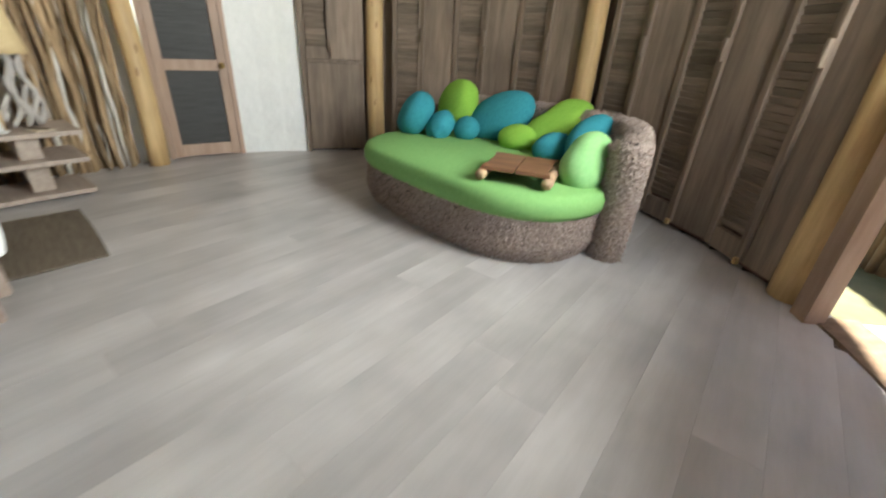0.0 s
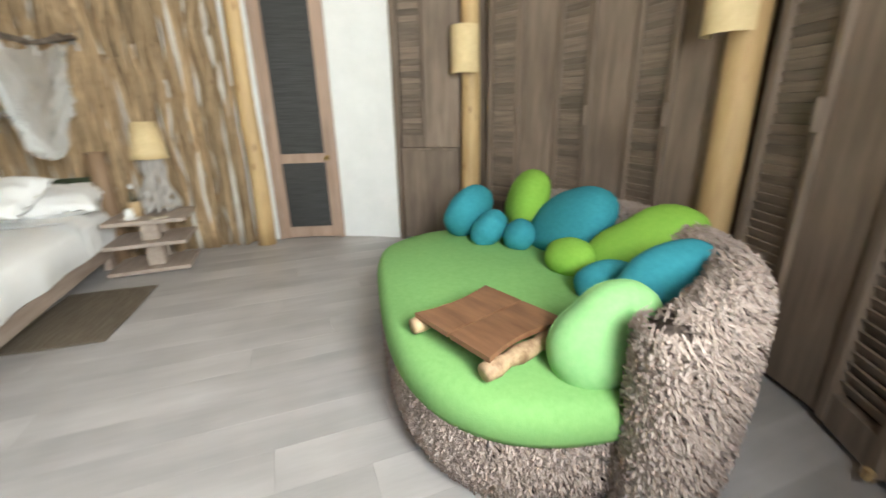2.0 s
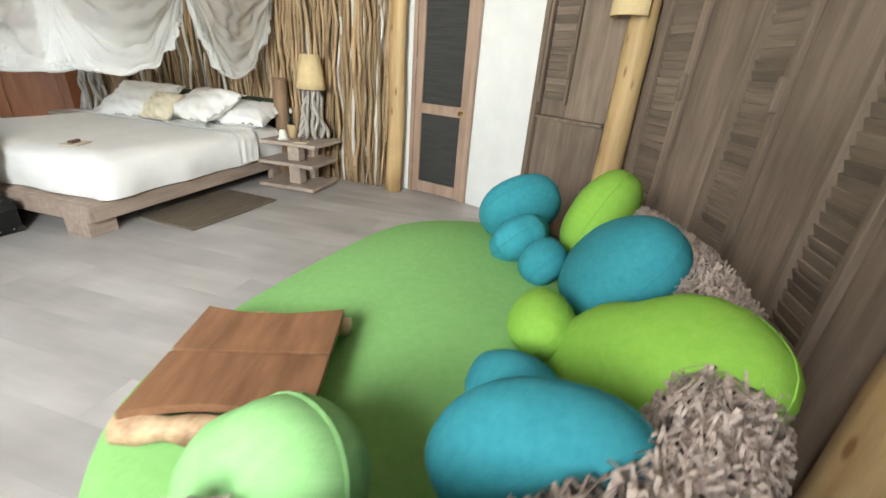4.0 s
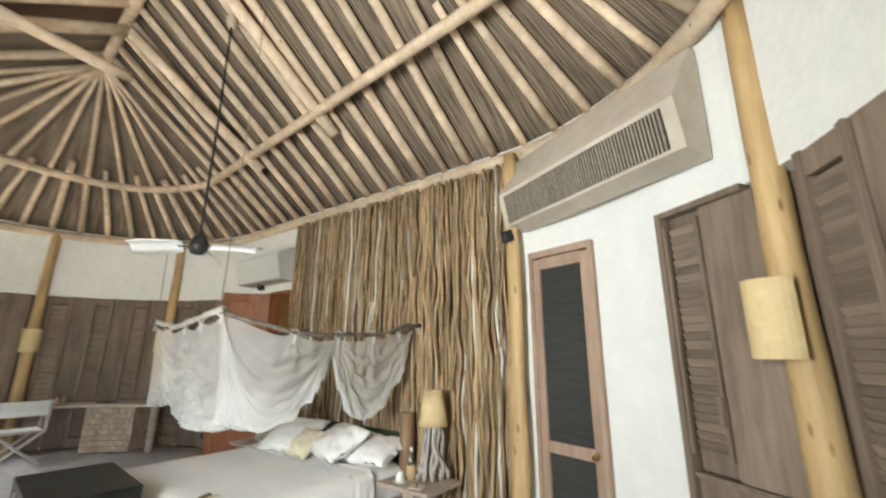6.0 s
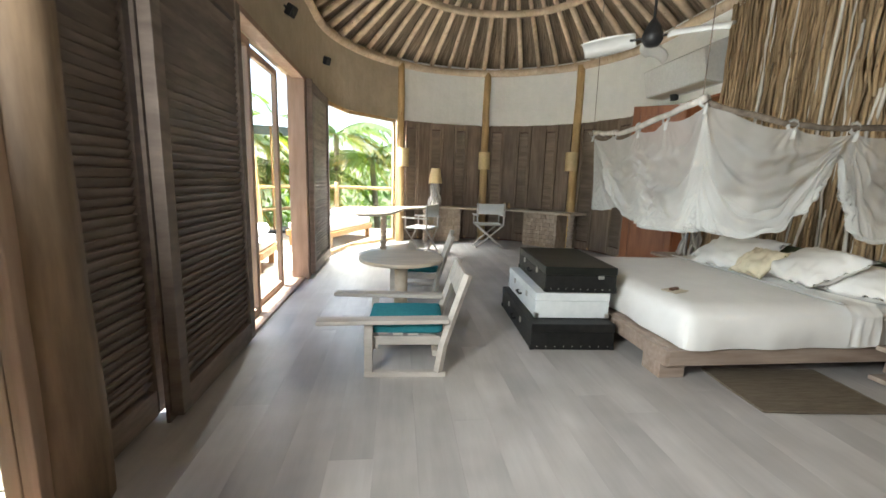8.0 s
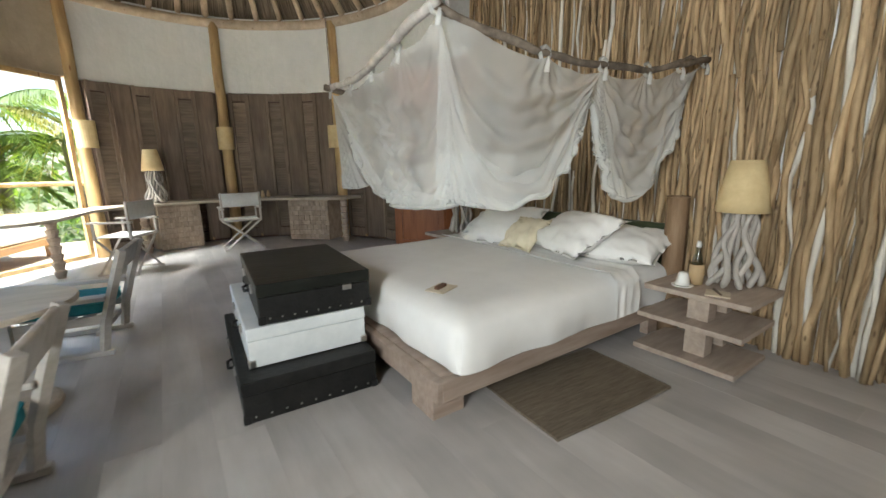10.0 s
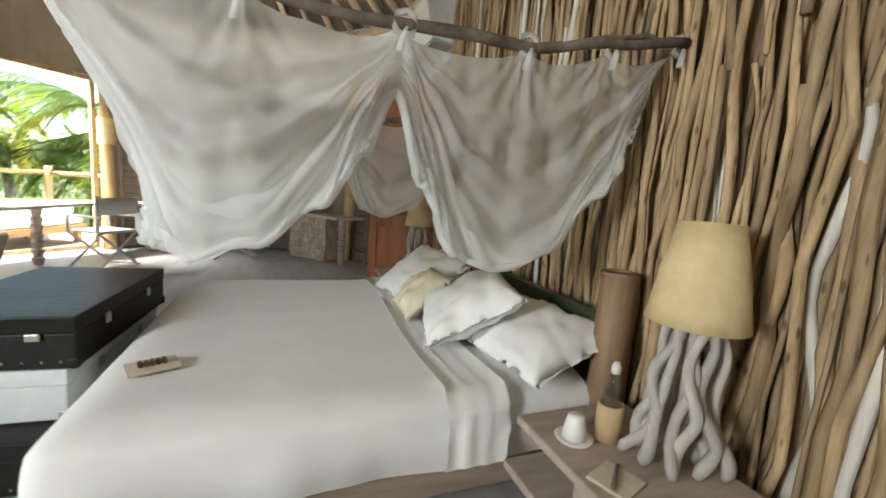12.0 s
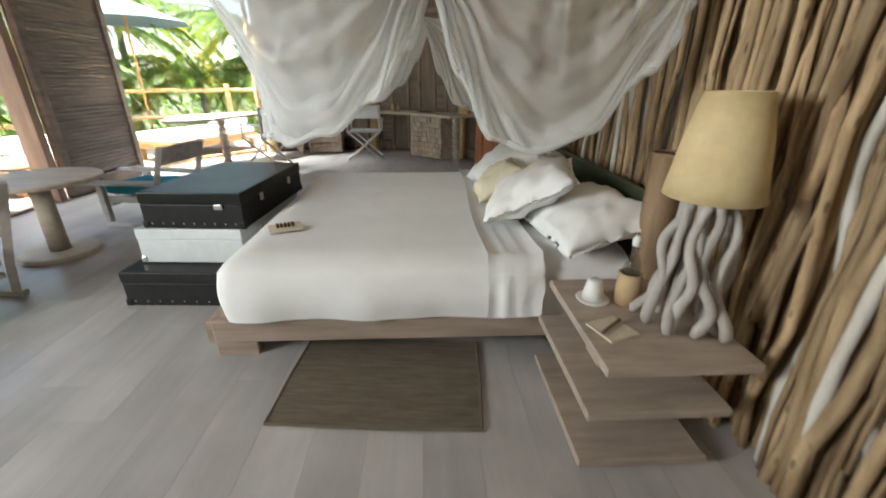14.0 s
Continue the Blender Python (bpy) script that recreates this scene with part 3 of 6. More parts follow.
# second rank of sticks filling the gaps
rng = random.Random(12)
for k in range(128):
    y = -0.06 - 3.52 * k / 127
    ph = rng.uniform(0, 99)
    part("stick", tube(bmesh.new(), [Vector((-0.125 + 0.01 * noise.noise(Vector((ph, j, 0))), y + 0.03 * noise.noise(Vector((ph, j * 0.8, 5))), 3.42 * j / 9)) for j in range(10)], [rng.uniform(0.013, 0.019)] * 10, 6, False), M["stick"], screen, "", True)
tagged(part("sticks", far_sticks, M["stick"], screen, "", True), kind="stuff")

# ---------- screen door ----------
pA, pB = near(171.3, R - 0.01), near(156.7, R - 0.01)
w = (pB - pA).length
ang = math.degrees(math.atan2((pB - pA).y, (pB - pA).x))
door = thing("door_1", pose(*((pA + pB) / 2), 0, 0, ang), "closed pinkish timber screen door with two dark mesh panels", "door", kind="structure")
H = DOOR_H
for x in (-w / 2 + 0.02, w / 2 - 0.02):
    part("door_frame", cube((x, 0.03, H / 2), (0.04, 0.12, H)), M["door_wood"], door)
part("door_frame", cube((0, 0.03, H - 0.03), (w - 0.08, 0.12, 0.06)), M["door_wood"], door)
iw = w - 0.086
for x in (-iw / 2 + 0.036, iw / 2 - 0.036):
    part("stile", cube((x, 0.0, (H - 0.07) / 2), (0.072, 0.04, H - 0.09)), M["door_wood"], door)
for z, hh in ((0.07, 0.11), (0.82, 0.09), (H - 0.12, 0.1)):
    part("rail", cube((0, 0.001, z), (iw - 0.144, 0.038, hh)), M["door_wood"], door)
for z0, z1 in ((0.12, 0.78), (0.86, H - 0.17)):
    part("mesh_panel", cube((0, 0.006, (z0 + z1) / 2), (iw - 0.14, 0.012, z1 - z0), bevel=0), M["mesh"], door, "dark insect mesh")
part("backing", cube((0, 0.09, H / 2), (w, 0.02, H), bevel=0), M["mesh"], door)
kn = part("door_knob", tube(bmesh.new(), [(iw / 2 - 0.045, -0.02, 0.82), (iw / 2 - 0.045, -0.055, 0.82), (iw / 2 - 0.045, -0.07, 0.82)], [0.01, 0.012, 0.022], 12), M["brass"], door, "small brass knob", True)
part("knob_plate", cube((iw / 2 - 0.045, -0.022, 0.82), (0.03, 0.006, 0.05)), M["brass"], kn)
for z in (0.25, 1.2, 2.15):
    part("hinge", cube((-iw / 2 - 0.012, -0.022, z), (0.02, 0.012, 0.1)), M["steel"], door)

# ---------- shutters ----------
def slat_mesh(width, depth, tilt, material, thick=0.009):
    bm = bmesh.new()
    box(bm, (0, 0, 0), (width, depth, thick), 0, 0, Matrix.Rotation(radians(tilt), 4, "X"))
    return finish("slat", bm, material)


def shutter(pl_, pr, height, fine, label, group, plank=True, material="shutter", slat_material="slat", cols=1, spacing=0.043, tilt=-66):
    """A louvred shutter from pl_ to pr as seen from inside, a plain plank at its right."""
    d = pr - pl_
    w = d.length - 0.006
    s = thing("louvered_shutter", pose(*((pl_ + pr) / 2), 0, 0, math.degrees(math.atan2(d.y, d.x))), label, "shutter", group)
    lw = w * 0.5 if plank else w
    x0 = -w / 2
    mt = M[material]
    st = 0.045 if plank else 0.085
    part("stile", cube((x0 + st / 2, 0, height / 2 + 0.02), (st, 0.06, height - 0.04)), mt, s)
    part("stile", cube((x0 + lw - st / 2, 0, height / 2 + 0.02), (st, 0.05, height - 0.04)), mt, s)
    for z, hh in ((0.1, 0.14), (height - 0.07, 0.12)):
        part("rail", cube((x0 + lw / 2, 0.001, z), (lw - 2 * st, 0.044, hh)), mt, s)
    if plank:
        part("plank", cube((x0 + lw + (w - lw) / 2, 0.008, height / 2 + 0.02), (w - lw - 0.004, 0.034, height - 0.04)), mt, s)
        part("batten", cube((x0 + lw + 0.012, -0.03, height / 2 + 0.02), (0.022, 0.03, height - 0.06)), mt, s)
        part("handle", cube((x0 + lw + 0.012, -0.058, 1.18), (0.026, 0.03, 0.13), 0, 0.008), mt, s)
        part("floor_bolt", cube((x0 + lw + 0.012, -0.058, 0.06), (0.03, 0.025, 0.04)), M["pine"], s)
    # board added behind the slats to stop light leaking between them
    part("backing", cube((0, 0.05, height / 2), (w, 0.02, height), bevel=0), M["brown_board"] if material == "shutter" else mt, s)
    z0, z1 = 0.19, height - 0.15
    n = int((z1 - z0) / spacing)
    sm = slat_mesh(lw - 2 * st - 0.004, 0.052, tilt, M[slat_material])
    if fine:
        for k in range(n):
            part("slat", sm, None, s, "", False, Matrix.Translation((x0 + lw / 2, 0.004, z0 + (k + 0.5) * spacing)) @ Matrix.Rotation(radians(random.Random(k * 7 + int(w * 999)).uniform(-5, 5)), 4, "X"))
    else:
        bm = bmesh.new()
        for k in range(n):
            box(bm, (0, 0, 0), (lw - 2 * st - 0.004, 0.05, 0.009), 0, 0, Matrix.Translation((x0 + lw / 2, 0.004, z0 + (k + 0.5) * spacing)) @ Matrix.Rotation(radians(tilt), 4, "X"))
        tagged(part("slats", bm, M[slat_material], s), kind="stuff")
    return s


def run(at, a_left, a_right, n, fine, group, r=R):
    """n shutters side by side on a curved wall."""
    st = (a_right - a_left) / n
    for i in range(n):
        shutter(at(a_left + st * i, r), at(a_left + st * (i + 1), r), DOOR_H, fine, "grey-brown weathered louvred shutter with a plain plank beside it", group)


run(near_wall, 123.1, 82.9, 3, True, "shutters behind the sofa")
run(near_wall, 77.7, 38.0, 3, True, "shutters beside the sofa")
run(far, -61, -97.5, 3, False, "shutters behind the desk")
run(far, -102.5, -140.5, 3, False, "shutters behind the desk")
run(far, -145.5, -180, 2, False, "shutters near the red door")
shutter(Vector((C1[0] - R, -5.1, 0)), Vector((C1[0] - R, -4.3, 0)), DOOR_H, False, "grey-brown weathered louvred shutter with a plain plank beside it", "shutters near the red door")

# cupboard door west of the first post
pA, pB = near_wall(142.8, R), near_wall(129.4, R)
d = pB - pA
w = d.length
cd = thing("door_2", pose(*((pA + pB) / 2), 0, 0, math.degrees(math.atan2(d.y, d.x))), "closed grey-brown timber stable door with a narrow louvre", "door", kind="structure")
part("door_frame", cube((-w / 2 + 0.02, 0, DOOR_H / 2), (0.04, 0.09, DOOR_H)), M["shutter"], cd)
part("door_frame", cube((0, 0, DOOR_H - 0.02), (w - 0.08, 0.09, 0.04)), M["shutter"], cd)
part("lower_panel", cube((0.02, 0.01, 0.45), (w - 0.06, 0.04, 0.86)), M["shutter"], cd)
part("upper_panel", cube((0.02 + w * 0.2, 0.01, 1.66), (w * 0.52, 0.04, 1.5)), M["shutter"], cd)
part("upper_back", cube((0.02, 0.04, 1.66), (w - 0.06, 0.02, 1.5)), M["shutter"], cd)
part("ledge", cube((0.02, -0.012, 0.895), (w - 0.06, 0.05, 0.025)), M["shutter"], cd)
sm = slat_mesh(w * 0.3, 0.056, -64, M["slat"])
for k in range(26):
    part("slat", sm, None, cd, "", False, Matrix.Translation((-w * 0.24, 0.008, 1.05 + 0.05 * k)))
for x in (-w * 0.42, -w * 0.05):
    part("batten", cube((x, -0.016, 1.68), (0.02, 0.03, 1.36)), M["shutter"], cd)
part("handle", cube((w * -0.05, -0.045, 1.25), (0.025, 0.03, 0.16), 0, 0.008), M["shutter"], cd)

# ---------- east side: sliding panels, glass doors, window ----------
def sliding(y0, y1, x, label):
    return shutter(Vector((x, y1, 0)), Vector((x, y0, 0)), DOOR_H, True, label, "sliding louvre panels", False, "dark_shutter", "dark_shutter", 1, 0.043, -60)


sliding(-1.0, -0.42, 5.11, "dark brown full-width louvred sliding panel")
sliding(-2.0, -0.88, 4.98, "dark brown full-width louvred sliding panel")
sliding(-5.36, -4.1, 4.93, "dark brown full-width louvred sliding panel")
part_track = solo("trim", cube((5.03, -2.75, DOOR_H - 0.01), (0.14, 4.7, 0.05)), M["door_wood"], "pale timber sliding track over the glass doors", "trim", kind="structure")
solo("sill", cube((5.1, -2.95, 0.012), (0.2, 2.1, 0.024)), M["door_wood"], "brown timber door sill", "sill", kind="structure")


def glass_leaf(p, q, h, name, label, z0=0.02, fw=0.07, mid=None, mt="door_wood", sides=(-1, 1)):
    d = q - p
    w = d.length
    g = thing(name, pose(p.x + d.x / 2, p.y + d.y / 2, z0, 0, 0, math.degrees(math.atan2(d.y, d.x))), label, "glass door" if name.startswith("door") else "window", kind="structure")
    for sd in sides:
        part("frame", cube((sd * (w / 2 - fw / 2), 0, h / 2), (fw, 0.05, h)), M[mt], g)
    xa, xb = (-w / 2 + (fw if -1 in sides else 0.004)), (w / 2 - (fw if 1 in sides else 0.004))
    for z in (fw / 2, h - fw / 2):
        part("frame", cube(((xa + xb) / 2, 0, z), (xb - xa, 0.05, fw)), M[mt], g)
    if mid:
        part("glazing_bar", cube((0, 0, mid), (w - 2 * fw, 0.04, 0.05)), M[mt], g)
    pane = part("pane", cube(((xa + xb) / 2, 0, h / 2), (xb - xa, 0.006, h - 2 * fw), bevel=0), M["glass"], g, "clear glass")
    pane.visible_shadow = False
    return g


glass_leaf(Vector((5.13, -2.62, 0)), Vector((5.13, -1.5, 0)), DOOR_H - 0.06, "door_3", "timber-framed sliding glass door to the deck")
glass_leaf(Vector((5.19, -3.62, 0)), Vector((5.19, -2.55, 0)), DOOR_H - 0.06, "door_4", "timber-framed sliding glass door to the deck")
solo("jamb", cube((5.06, -4.02, DOOR_H / 2), (0.2, 0.09, DOOR_H)), M["door_wood"], "pale timber jamb of the glass doors", "door frame", kind="structure")
for k, (a0, a1) in enumerate(((-1, -28.5), (-28.5, -55.6))):
    glass_leaf(far(a1, R + 0.02), far(a0, R + 0.02), DOOR_H - 0.03, "window_%d" % (k + 1), "tall timber-framed window over the deck", fw=0.06, mt="pine", sides=(1,) if k == 0 else (-1,))
for k, (a0, a1) in enumerate(((-1, 16), (-1, 16))):
    glass_leaf(near(a0, R + 0.07 + 0.06 * k), near(a1, R + 0.07 + 0.06 * k), DOOR_H - 0.03, "door_%d" % (k + 5), "pink-brown timber glass door slid open", fw=0.07)
bm = bmesh.new()
arc_wall(bm, near, 0, 34, -0.02, 0.012, R + 0.11, R + 0.34)
solo("sill", bm, M["old_post"], "brown timber threshold of the first doorway", "sill", kind="structure")
solo("jamb", cube(near(33.8, R + 0.09, DOOR_H / 2), (0.1, 0.1, DOOR_H), 34), M["door_wood"], "pink-brown timber door jamb", "door frame", kind="structure")

# red door standing open
dx, dy = 0.4 + 0.1, -4.65 + 4.2
rd = thing("door_7", pose(-0.1, -4.2, 0, 0, 0, math.degrees(math.atan2(dy, dx))), "open red-brown panelled hardwood door", "door", kind="structure")
L = 0.7
for x in (0.05, L - 0.05):
    part("stile", cube((x, 0, 1.22), (0.1, 0.045, 2.42)), M["red_wood"], rd)
for z, hh in ((0.12, 0.2), (0.85, 0.14), (2.36, 0.13)):
    part("rail", cube((L / 2, 0, z), (L - 0.2, 0.043, hh)), M["red_wood"], rd)
for z0, z1 in ((0.22, 0.78), (0.92, 2.3)):
    part("panel", cube((L / 2, 0, (z0 + z1) / 2), (L - 0.2, 0.02, z1 - z0), 0, 0.006), M["red_wood"], rd)
part("handle", tube(bmesh.new(), [(L - 0.05, 0.02, 1.02), (L - 0.05, 0.06, 1.02), (L - 0.15, 0.065, 1.02)], 0.009, 8), M["brass"], rd, "brass lever handle", True)
part("lock_plate", cube((L - 0.05, 0.026, 1.0), (0.04, 0.006, 0.18)), M["brass"], rd)
bm = bmesh.new()
for yy in (-3.58, -4.22):
    box(bm, (-0.16, yy, 1.22), (0.2, 0.06, 2.44), 0, 0.004)
box(bm, (-0.16, -3.9, 2.43), (0.2, 0.58, 0.04), 0, 0.004)
solo("door_casing", bm, M["red_wood"], "red-brown hardwood casing of the open doorway", "door frame", kind="structure")


# ---------- bed ----------
def soft_block(s, n=(26, 26, 8), round_=0.08, puff=0.0, wr=0.004, seed=0.0, droop=None):
    """A padded block of size s with rounded edges and creases, its base at z 0."""
    bm = bmesh.new()
    bmesh.ops.create_cube(bm, size=1)
    bmesh.ops.subdivide_edges(bm, edges=bm.edges[:], cuts=12, use_grid_fill=True)
    for v in bm.verts:
        p = Vector((v.co.x * s[0], v.co.y * s[1], v.co.z * s[2]))
        h = Vector((s[0] / 2 - round_, s[1] / 2 - round_, s[2] / 2 - min(round_, s[2] / 2.01)))
        q = Vector((max(-h.x, min(h.x, p.x)), max(-h.y, min(h.y, p.y)), max(-h.z, min(h.z, p.z))))
        dlt = p - q
        if dlt.length > 1e-6:
            m_ = max(abs(dlt.x) / round_, abs(dlt.y) / round_, abs(dlt.z) / min(round_, s[2] / 2.01))
            p = q + dlt.normalized() * round_ * min(m_, 1)
        p.z += puff * (1 - (2 * v.co.x) ** 2) * (1 - (2 * v.co.y) ** 2) * (1 if v.co.z > 0 else -0.3)
        nz = noise.noise(Vector((p.x * 3 + seed, p.y * 3, p.z * 5))) + 0.5 * noise.noise(Vector((p.x * 9 + seed, p.y * 9, p.z * 4)))
        p += Vector((0.3, 0.3, 1)) * wr * nz
        v.co = p + Vector((0, 0, s[2] / 2))
    return bm


def sheet_drape():
    """The sheet over the mattress: folds down its sides."""
    bm = bmesh.new()
    nx, ny = 70, 84
    x0, x1, y0, y1, zt, zb = 0.16, 1.96, -3.08, -1.14, 0.52, 0.235
    drop = zt - zb
    grid = []
    for i in range(nx + 1):
        u = (x1 - x0 + drop) * i / nx
        col = []
        for j in range(ny + 1):
            v = -drop + (y1 - y0 + 2 * drop) * j / ny
            x, y, z = x0 + min(u, x1 - x0), y0 + min(max(v, 0), y1 - y0), zt
            ox = max(u - (x1 - x0), 0)
            oy = max(-v, 0) + max(v - (y1 - y0), 0)
            down = min(max(ox, oy), drop)
            z -= down * (drop - 0.05) / drop + (0.05 if down > 0 else 0)
            e = 0.16
            edge = min((x1 - x0) - min(u, x1 - x0) if ox == 0 else 0, min(max(v, 0), y1 - y0), (y1 - y0) - min(max(v, 0), y1 - y0))
            if down == 0 and edge < e:
                z -= 0.05 * (1 - edge / e) ** 2.2
            bulge = 0.02 * math.sin(min(down / drop, 1) * math.pi) + 0.012 * (down / drop) * (math.sin(11 * (x if oy > ox else y)) + noise.noise(Vector((x * 7, y * 7, 1))))
            if oy > ox:
                y += (1 if v > 0 else -1) * bulge
            elif ox > 0:
                x += bulge
            if down == 0:
                z += 0.004 * noise.noise(Vector((x * 2.3, y * 2.3, 0))) + 0.002 * noise.noise(Vector((x * 9, y * 9, 4)))
            for cy_, sy_ in ((y1 - 0.07, 1), (y0 + 0.07, -1)):
                ax_, ay_ = x - (x1 - 0.07), (y - cy_) * sy_
                if ax_ > 0 and ay_ > 0:
                    k_ = max(ax_, ay_) / math.hypot(ax_, ay_)
                    x, y = x1 - 0.07 + ax_ * k_, cy_ + sy_ * ay_ * k_
            col.append(bm.verts.new((x, y, z)))
        grid.append(col)
    for a, b in zip(grid, grid[1:]):
        for j in range(ny):
            bm.faces.new((a[j], b[j], b[j + 1], a[j + 1]))
    return bm


bed = thing("bed", pose(1.05, -2.15, 0), "low limed-timber platform bed made up with white sheets", "bed")
bed.matrix_basis = pose(0, 0, 0)
part("side_rail", cube((1.05, -1.19, 0.165), (1.96, 0.045, 0.11), 0, 0.006), M["bed_wood"], bed)
part("side_rail", cube((1.05, -3.11, 0.165), (1.96, 0.045, 0.11), 0, 0.006), M["bed_wood"], bed)
part("foot_rail", cube((2.035, -2.15, 0.165), (0.045, 1.96, 0.11), 0, 0.006), M["bed_wood"], bed)
part("platform", cube((1.05, -2.15, 0.2), (1.92, 1.87, 0.05), 0, 0.004), M["bed_wood"], bed)
for y, sg in ((-1.2, -1), (-3.1, 1)):
    part("leg", cube((1.96, y + sg * 0.05, 0.085), (0.19, 0.06, 0.17), 0, 0.006), M["bed_wood"], bed)
    part("leg", cube((2.025, y + sg * 0.15, 0.085), (0.06, 0.14, 0.17), 0, 0.006), M["bed_wood"], bed)
    part("leg", cube((0.2, y, 0.085), (0.15, 0.06, 0.17), 0, 0.006), M["bed_wood"], bed)
part("mattress", soft_block((1.6, 1.7, 0.23), round_=0.1), M["sheet"], bed, "white mattress", True, pose(1.0, -2.11, 0.225))
part("sheet", sheet_drape(), M["sheet"], bed, "white sheet tucked over the mattress", True)
# turned-down band of the top sheet
bm = bmesh.new()
gx, gy = 10, 60
g = []
for i in range(gx + 1):
    row = []
    for j in range(gy + 1):
        y = -3.0 + 1.84 * j / gy
        x = 0.55 + 0.24 * i / gx + 0.02 * math.sin(3 * y)
        z = 0.531 + 0.0045 * math.sin(i * 2.1 + 2 * noise.noise(Vector((y * 3, i * 0.4, 0)))) + (0.012 if i in (0, gx) else 0)
        row.append(bm.verts.new((x, y, z)))
    for k in range(1, 9):
        row.append(bm.verts.new((x + 0.02 * noise.noise(Vector((i * 0.8, k * 0.4, 7))), -1.145 + 0.05 + 0.004 * math.sin(i * 1.9 + k * 0.2) + 0.008 * noise.noise(Vector((i * 0.7, k * 0.25, 2))), 0.52 - 0.26 * k / 8)))
    g.append(row)
for a, b in zip(g, g[1:]):
    for j in range(len(a) - 1):
        bm.faces.new((a[j], b[j], b[j + 1], a[j + 1]))
part("folded_sheet", bm, M["sheet"], bed, "creased turned-down edge of the top sheet", True)
part("headboard", cube((0.06, -2.1, 0.46), (0.04, 1.85, 0.62), 0, 0.01), M["headboard"], bed, "dark green board headboard")


def pillow(c, s, rx, ry, rz, seed, label, group, material="sheet", flange=0.018):
    """A stuffed pillow: thick in the middle, pinched at its four corners."""
    bm = bmesh.new()
    n = 30
    for sgn in (1, -1):
        grid = []
        for i in range(n + 1):
            row = []
            for j in range(n + 1):
                u, v = 2 * i / n - 1, 2 * j / n - 1
                e_ = 1 - 2 * flange / min(s[0], s[1])
                t = max(1 - (abs(u) / e_) ** 2.6, 0) * max(1 - (abs(v) / e_) ** 2.6, 0)
                rim_ = max(0.0, max(abs(u), abs(v)) - e_) / (1 - e_)
                pinch = 1 - 0.07 * (1 - abs(u) ** 2) * abs(v) ** 3
                pinch2 = 1 - 0.07 * (1 - abs(v) ** 2) * abs(u) ** 3
                z = sgn * (0.002 + s[2] / 2 * t ** 0.45)
                w_ = 0.02 * noise.noise(Vector((u * 2.3 + seed, v * 2.3, 1))) + 0.024 * noise.noise(Vector((u * 2.2 + v * 1.4 + seed, 5.2 * (v - u * 0.6), 3))) * max(abs(u), abs(v))
                w_ = w_ * (1 - rim_) + rim_ * (0.012 * noise.noise(Vector((u * 3.4 + seed, v * 3.4, 5))) - 0.006)
                row.append(bm.verts.new((u * s[0] / 2 * pinch2, v * s[1] / 2 * pinch, z + w_)))
            grid.append(row)
        for a, b in zip(grid, grid[1:]):
            for j in range(n):
                f = (a[j], b[j], b[j + 1], a[j + 1])
                bm.faces.new(f if sgn > 0 else f[::-1])
    bmesh.ops.remove_doubles(bm, verts=bm.verts[:], dist=0.0055)
    return solo("pillow", bm, M[material], label, "pillow", pose(*c, rx, ry, rz), group, smooth=True)


for c, rx, ry, rz, sd in (((0.3, -1.42, 0.63), 0, 16, 8, 1.0), ((0.5, -1.68, 0.7), 0, 28, -16, 5.0), ((0.29, -2.74, 0.64), 0, 26, 0, 9.0), ((0.5, -2.42, 0.68), 0, 36, 8, 13.0)):
    pillow(c, (0.5, 0.68, 0.17), rx, ry, rz, sd, "plump white cotton pillow leaning on the bed head", "bed pillows")
pillow((0.62, -2.05, 0.66), (0.34, 0.36, 0.12), 0, 42, 0, 17.0, "small cream cushion between the pillows", "bed pillows", "cream")
for yy in (-1.13, -3.15):
    tb_ = thing("bark_tube", pose(0.1, yy, 0), "upright brown bark tube beside the bed head", "decor", "bark tubes")
    part("bark_sleeve", lathe(bmesh.new(), [(0.068, 0.0), (0.07, 0.3), (0.067, 0.6), (0.07, 0.96)], 22), M["leather_tube"], tb_, "", True)
    part("rim", ring_tube(bmesh.new(), [Vector((0.066 * math.cos(q * 0.3142), 0.066 * math.sin(q * 0.3142), 0.965)) for q in range(20)], 0.007, 6), M["leather_tube"], tb_, "", True)

card = thing("welcome_card", pose(1.77, -1.55, 0.53, 0, 0, 24), "small cream paper card with dark brown lettering, lying on the bed", "card")
part("sheet", cube((0, 0, 0.003), (0.16, 0.12, 0.006), 0, 0.002), M["paper"], card)
for k in range(5):
    part("print_block", cube((-0.036 + 0.018 * k, -0.005, 0.014), (0.014, 0.03, 0.02 - 0.002 * (k % 2)), 0, 0.003), M["choc"], card)

# ---------- canopy ----------
can = thing("bed_canopy", pose(0, 0, 0), "white mosquito net swagged from crooked branches above the bed", "bed canopy")


def limb(pts, r, mt, label):
    p2 = []
    for a, b in zip(pts, pts[1:]):
        for k in range(5):
            p2.append(wobble(Vector(a) + (Vector(b) - Vector(a)) * k / 5, 0.026, 4.0))
    p2.append(Vector(pts[-1]))
    part("branch", tube(bmesh.new(), p2, [r * (1 + 0.25 * noise.noise(Vector((i * 0.7, r * 90, 0)))) for i in range(len(p2))], 8), M[mt], can, label, True)


